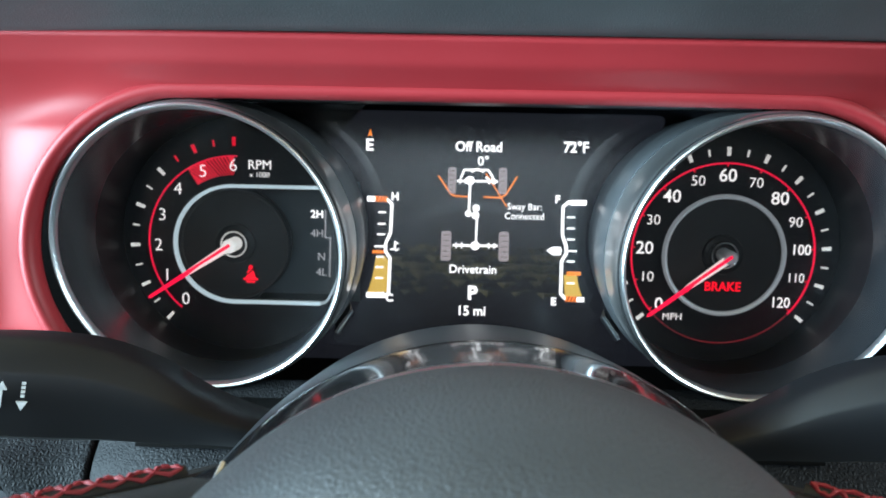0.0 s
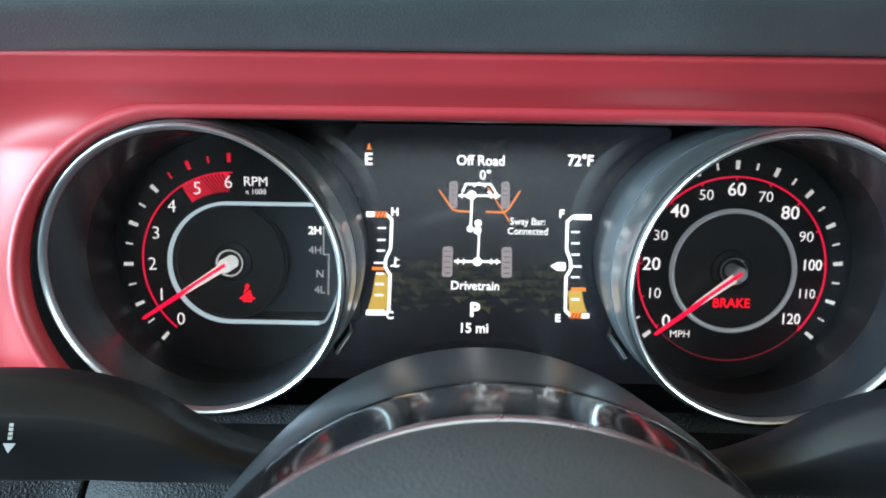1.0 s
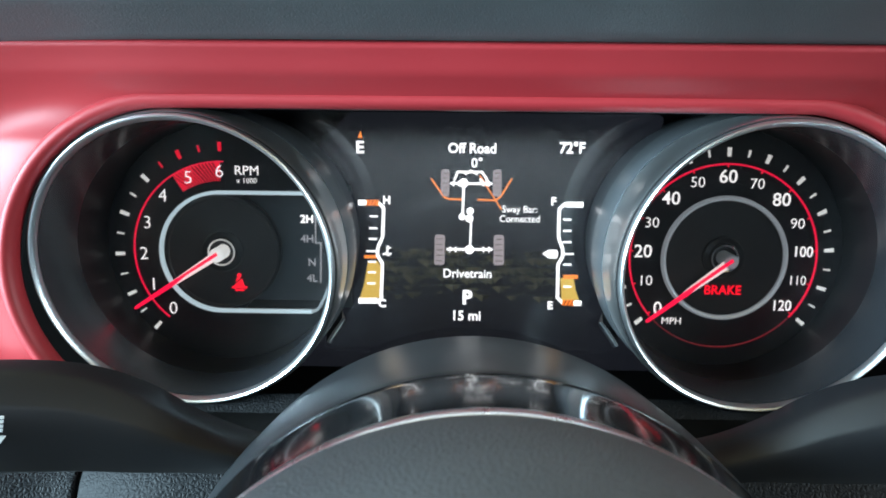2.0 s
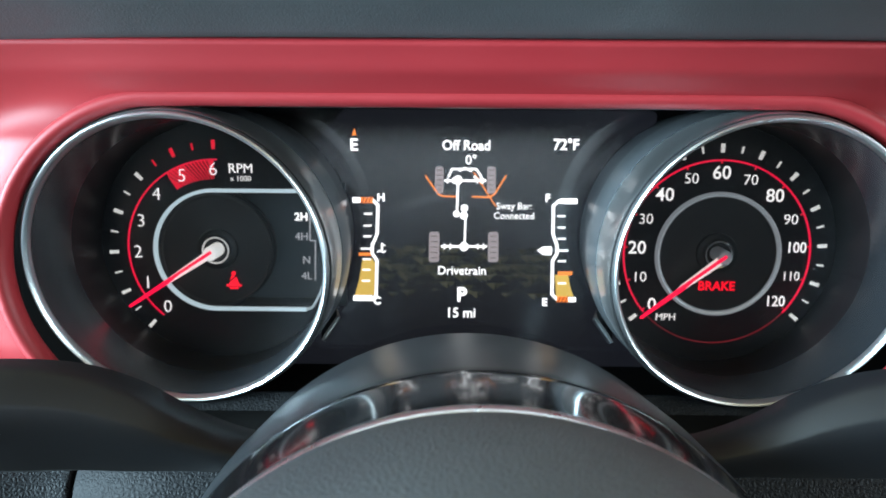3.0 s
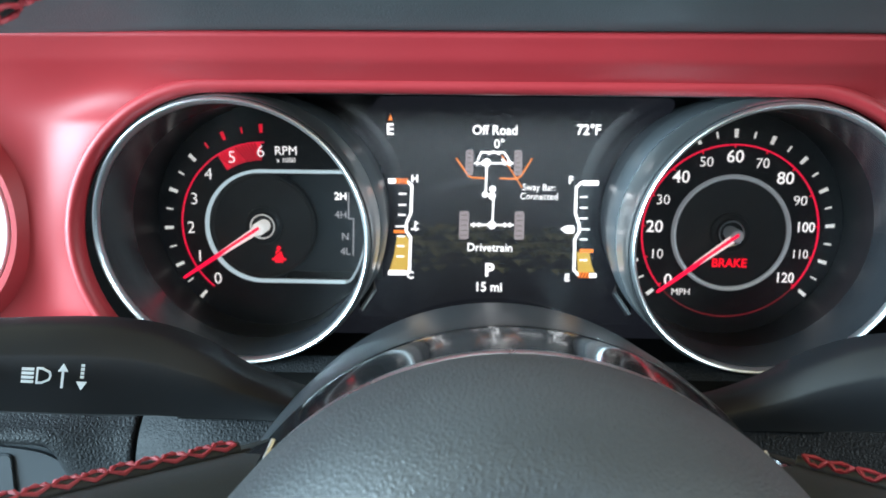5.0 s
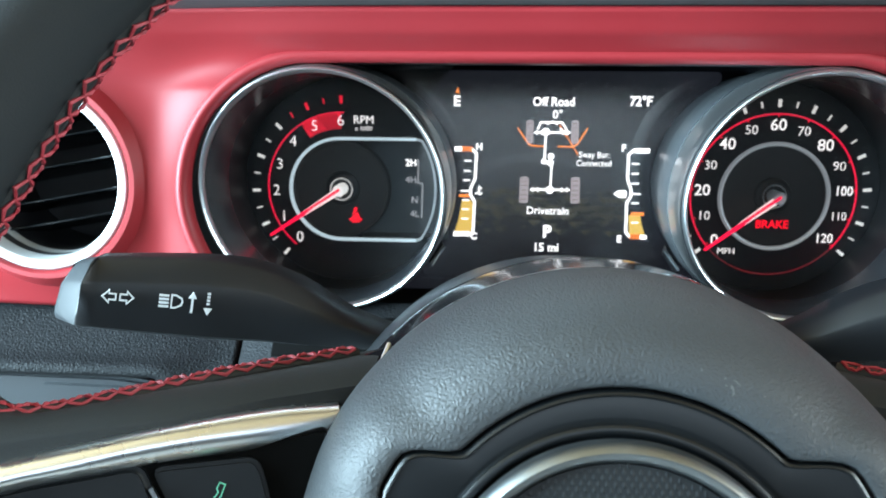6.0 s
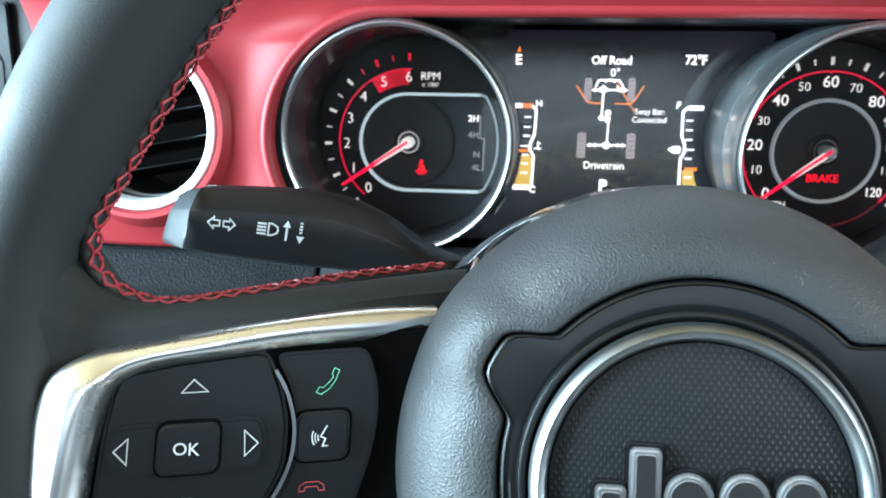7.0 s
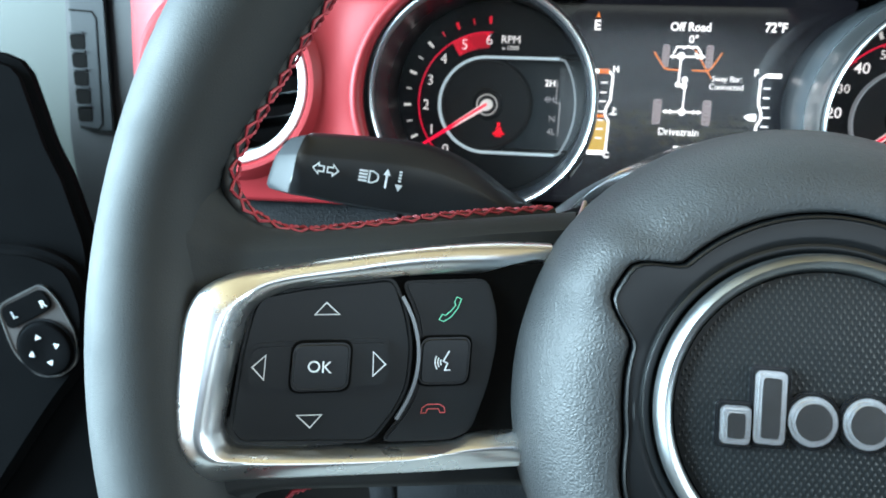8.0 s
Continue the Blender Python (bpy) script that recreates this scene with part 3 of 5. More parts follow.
def tachometer():
    cx = -0.125
    notch = arc(GL, 0.753, 0.0605, 29, 327, 90) + [(cx + 0.010, 0.7205)] + arc(cx + 0.0004, 0.75, 0.0285, -62, 62, 28) + [(cx + 0.010, 0.7785)]
    g = gauge("tachometer", GL, "black tachometer dial with a red zone", notch)
    # sunk window beside the inner dial, its grey holding a reflection, with the drive modes on its floor
    part("mode_window", slab([(cx + 0.004, 0.7170), (cx + 0.062, 0.7170), (cx + 0.062, 0.7820), (cx + 0.004, 0.7820)], front(0.0312), 0.001), WINDOW, g, "dark grey sunk mode window with a painted-in reflection", smooth=False)
    for z0, z1 in ((0.7208, 0.7188), (0.7782, 0.7802)):
        part("window_wall", loft([[(cx + x, FY + 0.002, z0), (cx + x, 0.0312, z0), (cx + x, 0.0312, z1), (cx + x, FY + 0.002, z1)] for x in (0.006, 0.058)], True, True), WELL, g, smooth=False)
    for k in range(13):
        v = k / 2
        deg = 228 - 23 * v
        red = v >= 4.5
        if k % 2 == 0:
            tick(cx, deg, 0.0498, 0.0543, 0.0018, MARKRED if red else TICK, g)
        else:
            tick(cx, deg, 0.0502, 0.0536, 0.0008, MARKRED if red else TICK, g)
        if k % 2 == 0:
            part("numeral", lettering(str(k // 2), 0.0064, at(cx, deg + (1 if k == 2 else 0.5), 0.0398, FY - 0.0012), bold=-0.005), LIT, g)
    part("red_line", ribbon(arc(cx, 0.75, 0.0447, 230, 88, 60), 0.0007, front(FY - 0.0008)), ARCRED, g)
    # red zone: a plate with thin dark slanted lines
    part("red_zone", slab(arc(cx, 0.75, 0.0444, 122.5, 90.5, 24) + arc(cx, 0.75, 0.0352, 90.5, 122.5, 24), front(FY - 0.0003), 0.0006), MARKRED, g, smooth=False)
    for i in range(13):
        a0 = 121.5 - 2.3 * i
        p = [(cx + r * math.cos(radians(a)), 0.75 + r * math.sin(radians(a))) for r, a in ((0.0354, a0 - 5.5), (0.0442, a0 + 1.0))]
        part("hatch", ribbon(p, 0.00022 if i < 6 else 0.00050, front(FY - 0.00055)), DARK, g)
    # silver band round the inner dial, running on to the mode window; its shine is emitted
    band = [(cx + 0.044, 0.7795)] + [(cx - 0.001, 0.7795)] + arc(cx - 0.001, 0.7495, 0.0300, 92, 268, 40) + [(cx - 0.001, 0.7195), (cx + 0.044, 0.7195)]
    part("silver_band", ribbon(band, 0.0017, front(FY - 0.002), 0.0022), HALO, g, "pale silver band with painted-in glow round the inner dial")
    part("window_edge", ribbon([(cx + 0.044, 0.7195), (cx + 0.0465, 0.7203)] + arc(cx, 0.75, 0.0555, -31, 31, 24) + [(cx + 0.0465, 0.7788), (cx + 0.044, 0.7795)], 0.0012, front(FY - 0.002), 0.0022), HALODIM, g, "edge of the mode window with a fainter painted-in glow")
    part("inner_dial", lathe([(0.0005, 0.0), (0.0268, 0.0), (0.0275, 0.0006), (0.0282, 0.0006), (0.0286, -0.0004)], front(FY - 0.0004, cx - 0.0005, 0.7495), 64), WELL, g)
    wy = 0.0309
    for w, x, z, mat, b in (("2H", -0.0861, 0.7640, LCD, 0.006), ("4H", -0.0861, 0.7536, LITDIM, 0.0), ("N", -0.0838, 0.7411, LITDIM, 0.0), ("4L", -0.0839, 0.7326, LITDIM, 0.0)):
        part("mode_letter", lettering(w, 0.0040, front(wy, x, z), bold=b), mat, g)
    part("mode_bracket", ribbon([(-0.0816, 0.7664), (-0.0818, 0.7516), (-0.0790, 0.7516), (-0.0795, 0.7302)], 0.0006, front(wy)), LITDIM, g)
    part("lettering", lettering("RPM", 0.0046, front(FY - 0.0012, -0.1118, 0.7903)), LIT, g)
    part("lettering", lettering("x 1000", 0.0026, front(FY - 0.0012, -0.1119, 0.7854), bold=-0.004), LIT, g)
    # belt warning lamp: plain lit shapes
    ix, iz, m = -0.1172, 0.7345, front(FY - 0.0018)
    part("warning_lamp", join(slab(arc(ix, iz + 0.0034, 0.0011, 0, 330, 11), m, 0.0006), slab([(ix - 0.0012, iz + 0.002), (ix + 0.0012, iz + 0.002), (ix + 0.0026, iz - 0.0022), (ix - 0.0026, iz - 0.0022)], m, 0.0006),
                              ribbon([(ix - 0.0038, iz - 0.0028), (ix + 0.0038, iz - 0.0028)], 0.0010, m), ribbon([(ix - 0.0022, iz - 0.0042), (ix + 0.0022, iz - 0.0042)], 0.0008, m)), WARN, g, "lit red belt warning symbol")
    part("warning_strap", ribbon([(ix - 0.0030, iz - 0.0015), (ix + 0.0030, iz + 0.0036)], 0.0006, front(FY - 0.0022)), FACE, g)
    # TICK's emission on the hub stands in for the white it reflects
    needle(cx, 213.2, 0.0490, g, TICK)


tachometer()


def speedometer():
    cx = 0.1242
    g = gauge("speedometer", GR, "black speedometer dial with a red line")
    for k in range(25):
        v = 5 * k
        deg = 219.5 - 2.15 * v
        if k % 2 == 0:
            tick(cx, deg, 0.0499, 0.0543, 0.0019, TICK, g)
            big = k % 4 == 0
            part("numeral", lettering(str(v), (0.0064 if big else 0.0052) if v < 100 else (0.0054 if big else 0.0048), at(cx, deg + (1 if v == 0 else 0), 0.0408 if v == 0 else 0.0399 if v < 70 else 0.0391, FY - 0.0012), bold=0.001 if big else -0.005, wide=0.88 if v >= 100 else 1), LIT, g)
        else:
            tick(cx, deg, 0.0503, 0.0537, 0.0009, TICK, g)
        if k % 2 == 0:
            a = radians(deg)
            part("mark", ribbon([(cx + 0.0446 * math.cos(a), 0.75 + 0.0446 * math.sin(a)), (cx + 0.0462 * math.cos(a), 0.75 + 0.0462 * math.sin(a))], 0.0006, front(FY - 0.0006)), MARKRED, g)
    part("red_line", ribbon(arc(cx, 0.75, 0.0462, 221, -41, 90), 0.0008, front(FY - 0.0008)), ARCRED, g)
    part("thin_line", ribbon(arc(cx, 0.75, 0.0462, 222, 318, 40), 0.0004, front(FY - 0.0006)), material("faint_red", (0.2, 0.01, 0.02), 0.5, emit=(0.8, 0.02, 0.05), power=0.12), g)
    # the ring's sheen is a faint emission of its own
    part("silver_band", lathe([(0.0288, 0.0), (0.0292, 0.0022), (0.0303, 0.0028), (0.0310, 0.0022), (0.0312, 0.0)], front(FY - 0.0002, cx + 0.0005, 0.7495), 96), HALODIM, g, "grey ring with a faint painted-in glow round the inner dial")
    part("inner_dial", lathe([(0.0005, 0.0), (0.0285, 0.0), (0.0288, 0.001)], front(FY - 0.0004, cx + 0.0005, 0.7495), 64), WELL, g)
    part("lettering", lettering("MPH", 0.0036, front(FY - 0.0012, 0.1004, 0.7171), bold=-0.004), LIT, g)
    part("warning_lamp", lettering("BRAKE", 0.0046, front(FY - 0.0018, 0.1248, 0.7334), wide=0.95, bold=0.004), WARN, g, "lit red brake warning word")
    needle(cx, 217.3, 0.0500, g, INK)


speedometer()


def scr(u, v):
    """Display grid (0.29 mm a step) to plan."""
    return ((u - 826.4) * 0.000289 * (1 + 0.000236 * (v - 257)), 0.8016 - (v - 257) * 0.000298 + 2.1e-6 * (u - 826))


def display():
    y = 0.0335
    d = part("display", slab(rounded([(-0.068, 0.8195), (0.098, 0.8195), (0.090, 0.798), (0.082, 0.78), (0.086, 0.720), (0.108, 0.700), (0.108, 0.670), (-0.108, 0.670), (-0.108, 0.700), (-0.086, 0.720), (-0.086, 0.78), (-0.080, 0.803)], 0.006), front(y), 0.006, 0.0006), SCREEN, CL, "dark colour display with white drivetrain graphics")
    f = front(y - 0.0006)
    f2 = front(y - 0.0009)
    f3 = front(y - 0.0012)
    def word(t, u, v, h, mat=LCD, bold=0.0, wide=1.0):
        x, z = scr(u, v)
        part("lettering", lettering(t, h, front(y - 0.0006, x, z), 0.0003, bold=bold, wide=wide), mat, d)
    def line(pts, w, mat=LCD, m=f, name="line"):
        part(name, ribbon([scr(*p) for p in pts], w, m, 0.0003), mat, d, smooth=False)
    def plate(pts, mat, m=f, name="shape"):
        part(name, slab([scr(*p) for p in pts], m, 0.0003), mat, d, smooth=False)
    word("Off Road", 824, 258, 0.0051, bold=0.006, wide=0.93)
    word("0°", 833, 283, 0.0048, bold=0.004)
    word("Sway Bar:", 909, 363, 0.0036, wide=0.92)
    word("Connected", 909, 380, 0.0036, wide=0.92)
    word("Drivetrain", 819, 478, 0.0046, bold=0.003, wide=0.95)
    word("P", 819, 522, 0.0072, bold=0.012)
    word("15 mi", 818, 555, 0.0052, bold=0.005, wide=0.95)
    word("72°F", 1001, 257, 0.0055, bold=0.008, wide=0.9)
    word("E", 624, 257, 0.0060, bold=0.008)
    for w, u, v in (("H", 675, 348), ("C", 673, 533), ("F", 968, 349), ("E", 962, 535)):
        word(w, u, v, 0.0040, bold=0.012)
    plate([(624, 228), (628, 241), (624, 239), (620, 241)], LCDORANGE)
    # tyres, each with pale tread edges
    for u, v, w, h in ((777, 317, 15, 47), (869, 317, 15, 47), (770, 435, 18, 54), (873, 435, 18, 54)):
        plate([(u - w / 2, v - h / 2 + 3), (u - w / 2 + 3, v - h / 2), (u + w / 2 - 3, v - h / 2), (u + w / 2, v - h / 2 + 3), (u + w / 2, v + h / 2 - 3), (u + w / 2 - 3, v + h / 2), (u - w / 2 + 3, v + h / 2), (u - w / 2, v + h / 2 - 3)], LCDGREY, name="tyre_symbol")
        for k in range(5):
            vv = v - h * 0.36 + h * 0.18 * k
            line([(u - w * 0.3, vv), (u + w * 0.3, vv)], 0.0003, SCREEN, f2, "tread")
    # axles, shafts, gearbox
    for u0, u1, v in ((786, 860, 318), (782, 862, 434)):
        line([(u0, v), (u1, v)], 0.0011)
        for u in (u0 + 6, u0 + 16, u1 - 16, u1 - 6):
            line([(u, v - 5), (u, v + 5)], 0.0007)
    for u, v, r in ((810, 317, 8), (822, 434, 8), (808, 376, 6), (822, 366, 6.5), (821, 379, 7)):
        plate([(u + r * math.cos(a), v + r * math.sin(a)) for a in (2 * math.pi * k / 14 for k in range(14))], LCD, f2, "housing_symbol")
    line([(810, 322), (809, 374)], 0.0012)
    line([(824, 384), (823, 430)], 0.0010)
    line([(793, 312), (799, 298), (842, 298), (850, 309), (852, 318)], 0.0011)
    line([(812, 302), (822, 296), (834, 302)], 0.0009)
    line([(838, 310), (852, 322)], 0.0012)
    line([(752, 309), (776, 342), (784, 345), (808, 346)], 0.0008, LCDORANGE)
    line([(835, 346), (866, 347), (875, 341), (895, 309)], 0.0008, LCDORANGE)
    line([(838, 304), (858, 334), (877, 363)], 0.0006, LCDORANGE)
    # temperature scale
    line([(625, 351), (660, 352), (670, 361), (670, 412), (662, 432), (662, 446), (671, 460), (671, 524), (664, 530), (632, 530)], 0.0016)
    line([(625, 352), (645, 352)], 0.0028)
    line([(632, 527), (664, 527)], 0.0026)
    for v in (376, 397, 416, 438, 457, 476, 496):
        line([(646 if v != 438 else 642, v), (660, v)], 0.0009, LCD, f2)
    plate([(646, 456), (662, 456), (668, 464), (668, 522), (634, 524), (641, 495)], LCDYELLOW)
    line([(639, 448), (660, 448)], 0.0016, LCDORANGE, f2)
    line([(639, 352), (661, 352)], 0.0030, LCDORANGE, f2)
    for u in (641, 647, 653):
        line([(u, 357), (u + 5, 347)], 0.0006, LCDDARK, f3, "hatch")
    line([(679, 428), (679, 442)], 0.0010)
    line([(671, 444), (676, 442), (681, 445), (686, 442)], 0.0008)
    line([(680, 432), (685, 432)], 0.0006)
    # fuel scale
    line([(1020, 353), (988, 353), (978, 362), (977, 412), (984, 432), (984, 446), (976, 460), (975, 520), (983, 529), (1014, 529)], 0.0016)
    line([(990, 354), (1020, 354)], 0.0028)
    line([(1002, 530), (1016, 530)], 0.0026)
    for v in (380, 400, 420, 441, 460, 500):
        line([(985, v), (999 if v != 441 else 1003, v)], 0.0009, LCD, f2)
    plate([(980, 485), (1003, 485), (1006, 505), (1012, 524), (982, 524)], LCDYELLOW)
    line([(985, 482), (1010, 482)], 0.0020, LCDORANGE, f2)
    line([(983, 529), (1003, 529)], 0.0030, LCDORANGE, f2)
    for u in (985, 991, 997):
        line([(u, 534), (u + 5, 524)], 0.0006, LCDDARK, f3, "hatch")
    plate([(949, 441), (960, 434), (974, 434), (976, 440), (974, 449), (960, 449)], LCD)
    # dim foliage pattern across the lower half: rows of folded leaves
    rnd = random.Random(4)
    bm = bmesh.new()
    k = 0
    for row in range(6):
        for i in range(26):
            u, v = 680 + 11.6 * i + rnd.uniform(-5, 5), 440 + 16 * row + rnd.uniform(-4, 4)
            fade = math.exp(-((row - 2.2) / 2.2) ** 2)
            if rnd.random() > 0.35 + 0.6 * fade:
                continue
            s, fold = rnd.uniform(9, 16), rnd.choice((-1, 1, 1))
            for pts in (((-s, -s * 0.28), (s * 0.1, -s * 0.34), (s * 0.05, s * 0.62 * fold)), ((s * 0.1, -s * 0.34), (s, -s * 0.30), (s * 0.35, s * 0.42 * fold))):
                k += 1
                bm.faces.new([bm.verts.new((x, y - 0.0001 - 0.000001 * k, z)) for x, z in (scr(u + a, v + b) for a, b in pts)])
    part("leaf_pattern", bm, LCDLEAF, d, "dim olive foliage pattern", smooth=False, kind="stuff")
    # clear cover over the display, leaning back at its top
    bm = bmesh.new()
    bm.faces.new([bm.verts.new((x, 0.0185 + 0.0132 * (z - 0.690) / 0.128, z)) for x, z in rounded([(-0.104, 0.8195), (0.104, 0.8195), (0.104, 0.798), (0.080, 0.784), (0.080, 0.690), (-0.080, 0.690), (-0.080, 0.784), (-0.104, 0.798)], 0.003)])
    pane = part("cover_glass", bm, PANE, d, "clear display cover")
    pane.visible_shadow = False


display()


# ---- steering wheel ----
LEAN_W = radians(15)
WO = (0.0, -0.284, 0.681)
WM = Matrix(((1, 0, 0, 0), (0, math.sin(LEAN_W), -math.cos(LEAN_W), 0), (0, math.cos(LEAN_W), math.sin(LEAN_W), 0), (0, 0, 0, 1)))
RIM_OUT, RIM_T, RN, RV = 0.2252, 0.0202, -0.011, 0.023  # rim: outer radius, half thickness, offset along the axis and upwards


def rim_half(deg):
    """Half the rim's thickness: fuller at the thumb rests, slimmer where the spokes run in."""
    d = deg % 360
    d = d if d <= 270 else d - 360
    d = d if d >= 90 else 180 - d
    return RIM_T + 0.0009 * math.exp(-((d - 150) / 10) ** 2) - 0.0024 * math.exp(-((d - 172) / 8) ** 2)


def steering_column():
    o = thing("steering_column", WO, "dark grey steering column shroud behind the wheel", "steering column", turn=WM)
    prof = [(0.092, -0.094), (0.0955, -0.0985), (0.0972, -0.108), (0.1000, -0.16), (0.1040, -0.222), (0.1025, -0.232), (0.098, -0.32)]
    bm = lathe(prof, Matrix.Identity(4), 96)
    for v in bm.verts:
        v.co.x *= 1 + 0.08 * min(1, max(0, (-0.094 - v.co.z) / 0.045))
    part("shroud", bm, SHROUD, o, local=True)
    part("shaft_cover", lathe([(0.03, -0.02), (0.06, -0.06), (0.092, -0.094)], Matrix.Identity(4), 48), DARK, o, local=True)


steering_column()


HX, HV = -0.0010, 0.0025  # middle of the hub cover


def cover_radius(deg):
    """Outline of the hub's inner cover: round, with a tab at each upper and lower side."""
    d = deg % 360
    base = 0.0545 + 0.0022 * max(0, math.sin(radians(d))) + 0.0011 * math.cos(radians(d))
    d = d if d <= 270 else d - 360
    d = d if d >= 90 else 180 - d
    def step(a, b, x):
        t = min(1, max(0, (x - a) / (b - a)))
        return t * t * (3 - 2 * t)
    return base + 0.0110 * step(133, 145, d) * (1 - step(152.5, 164, d)) + 0.0062 * step(188, 214, d) * (1 - step(228, 242, d))


def stitch_row(path, normal_at, name, parent, step=0.0068, w=0.0032):
    """Crossed red stitches over a dark cord along a path of local points."""
    bm = bmesh.new()
    pts = [Vector(p) for p in path]
    lens = [0.0]
    for a, b in zip(pts, pts[1:]):
        lens.append(lens[-1] + (b - a).length)

    def place(s):
        s = min(max(s, 0), lens[-1] - 1e-6)
        i = max(k for k in range(len(lens) - 1) if lens[k] <= s)
        f = (s - lens[i]) / (lens[i + 1] - lens[i])
        p = pts[i].lerp(pts[i + 1], f)
        d = (pts[i + 1] - pts[i]).normalized()
        n = normal_at(p, s / lens[-1]).normalized()
        side = d.cross(n).normalized()
        return p, d, n, side
    rnd = random.Random(9)
    k = int(lens[-1] / step)

    def thread(chain, n):
        rings = []
        for j, q in enumerate(chain):
            dd = (chain[min(j + 1, len(chain) - 1)] - chain[max(j - 1, 0)]).normalized()
            u = dd.cross(n).normalized()
            v = u.cross(dd)
            r = 0.00072 if 0 < j < len(chain) - 1 else 0.00042
            rings.append([q + (u * math.cos(t) + v * math.sin(t)) * r for t in (2 * math.pi * e / 5 for e in range(5))])
        vs = [[bm.verts.new(q) for q in ring] for ring in rings]
        for ra, rb in zip(vs, vs[1:]):
            for e in range(5):
                bm.faces.new((ra[e], ra[(e + 1) % 5], rb[(e + 1) % 5], rb[e]))
        bm.faces.new(vs[0][::-1])
        bm.faces.new(vs[-1])

    def spot(s, side_w, lift):
        p, d, n, side = place(s)
        side_w *= 1 - 0.45 * min(1, max(0, (s / lens[-1] - 0.74) / 0.06))
        return p + side * side_w + n * (lift + 0.0006), n
    for i in range(k):
        s = i * step + rnd.uniform(-0.0004, 0.0004)
        jit = lambda: rnd.uniform(-0.0008, 0.0008)
        # a six-sided cell: two slanted strands, a short one along each edge
        c0, n = spot(s, 0.35 * w + jit(), 0.0010)
        l0, _ = spot(s + step * 0.28, -w + jit(), 0.0004)
        l1, _ = spot(s + step * 0.62, -w + jit(), 0.0004)
        c1, _ = spot(s + step * 0.98, 0.35 * w + jit(), 0.0010)
        r0, _ = spot(s + step * 0.5, w + jit(), 0.0004)
        thread([c0, c0.lerp(l0, 0.5) + n * 0.0004, l0], n)
        thread([l0, l0.lerp(l1, 0.5) + n * 0.0002, l1], n)
        thread([l1, l1.lerp(c1, 0.5) + n * 0.0004, c1], n)
        thread([c0, r0, c1], n)
    bmesh.ops.recalc_face_normals(bm, faces=bm.faces)
    part(name, bm, THREAD, parent, "crossed red stitching", local=True, kind="stuff")


# frame of the left button pad: u along the spoke, v up, w towards the driver
PAD_M = Matrix.Translation((-0.149, 0.0, -0.0145)) @ Matrix.Rotation(radians(16), 4, "Y")


def pad(px, py):
    """Button pad grid (0.18 mm a step) to the pad's plane."""
    return ((px - 567) * 0.00018 + (py - 648) * 0.000017, 0.0027 - (py - 648) * 0.000182 + (px - 567) * 0.000013)


def pads(pts):
    return [pad(*p) for p in pts]


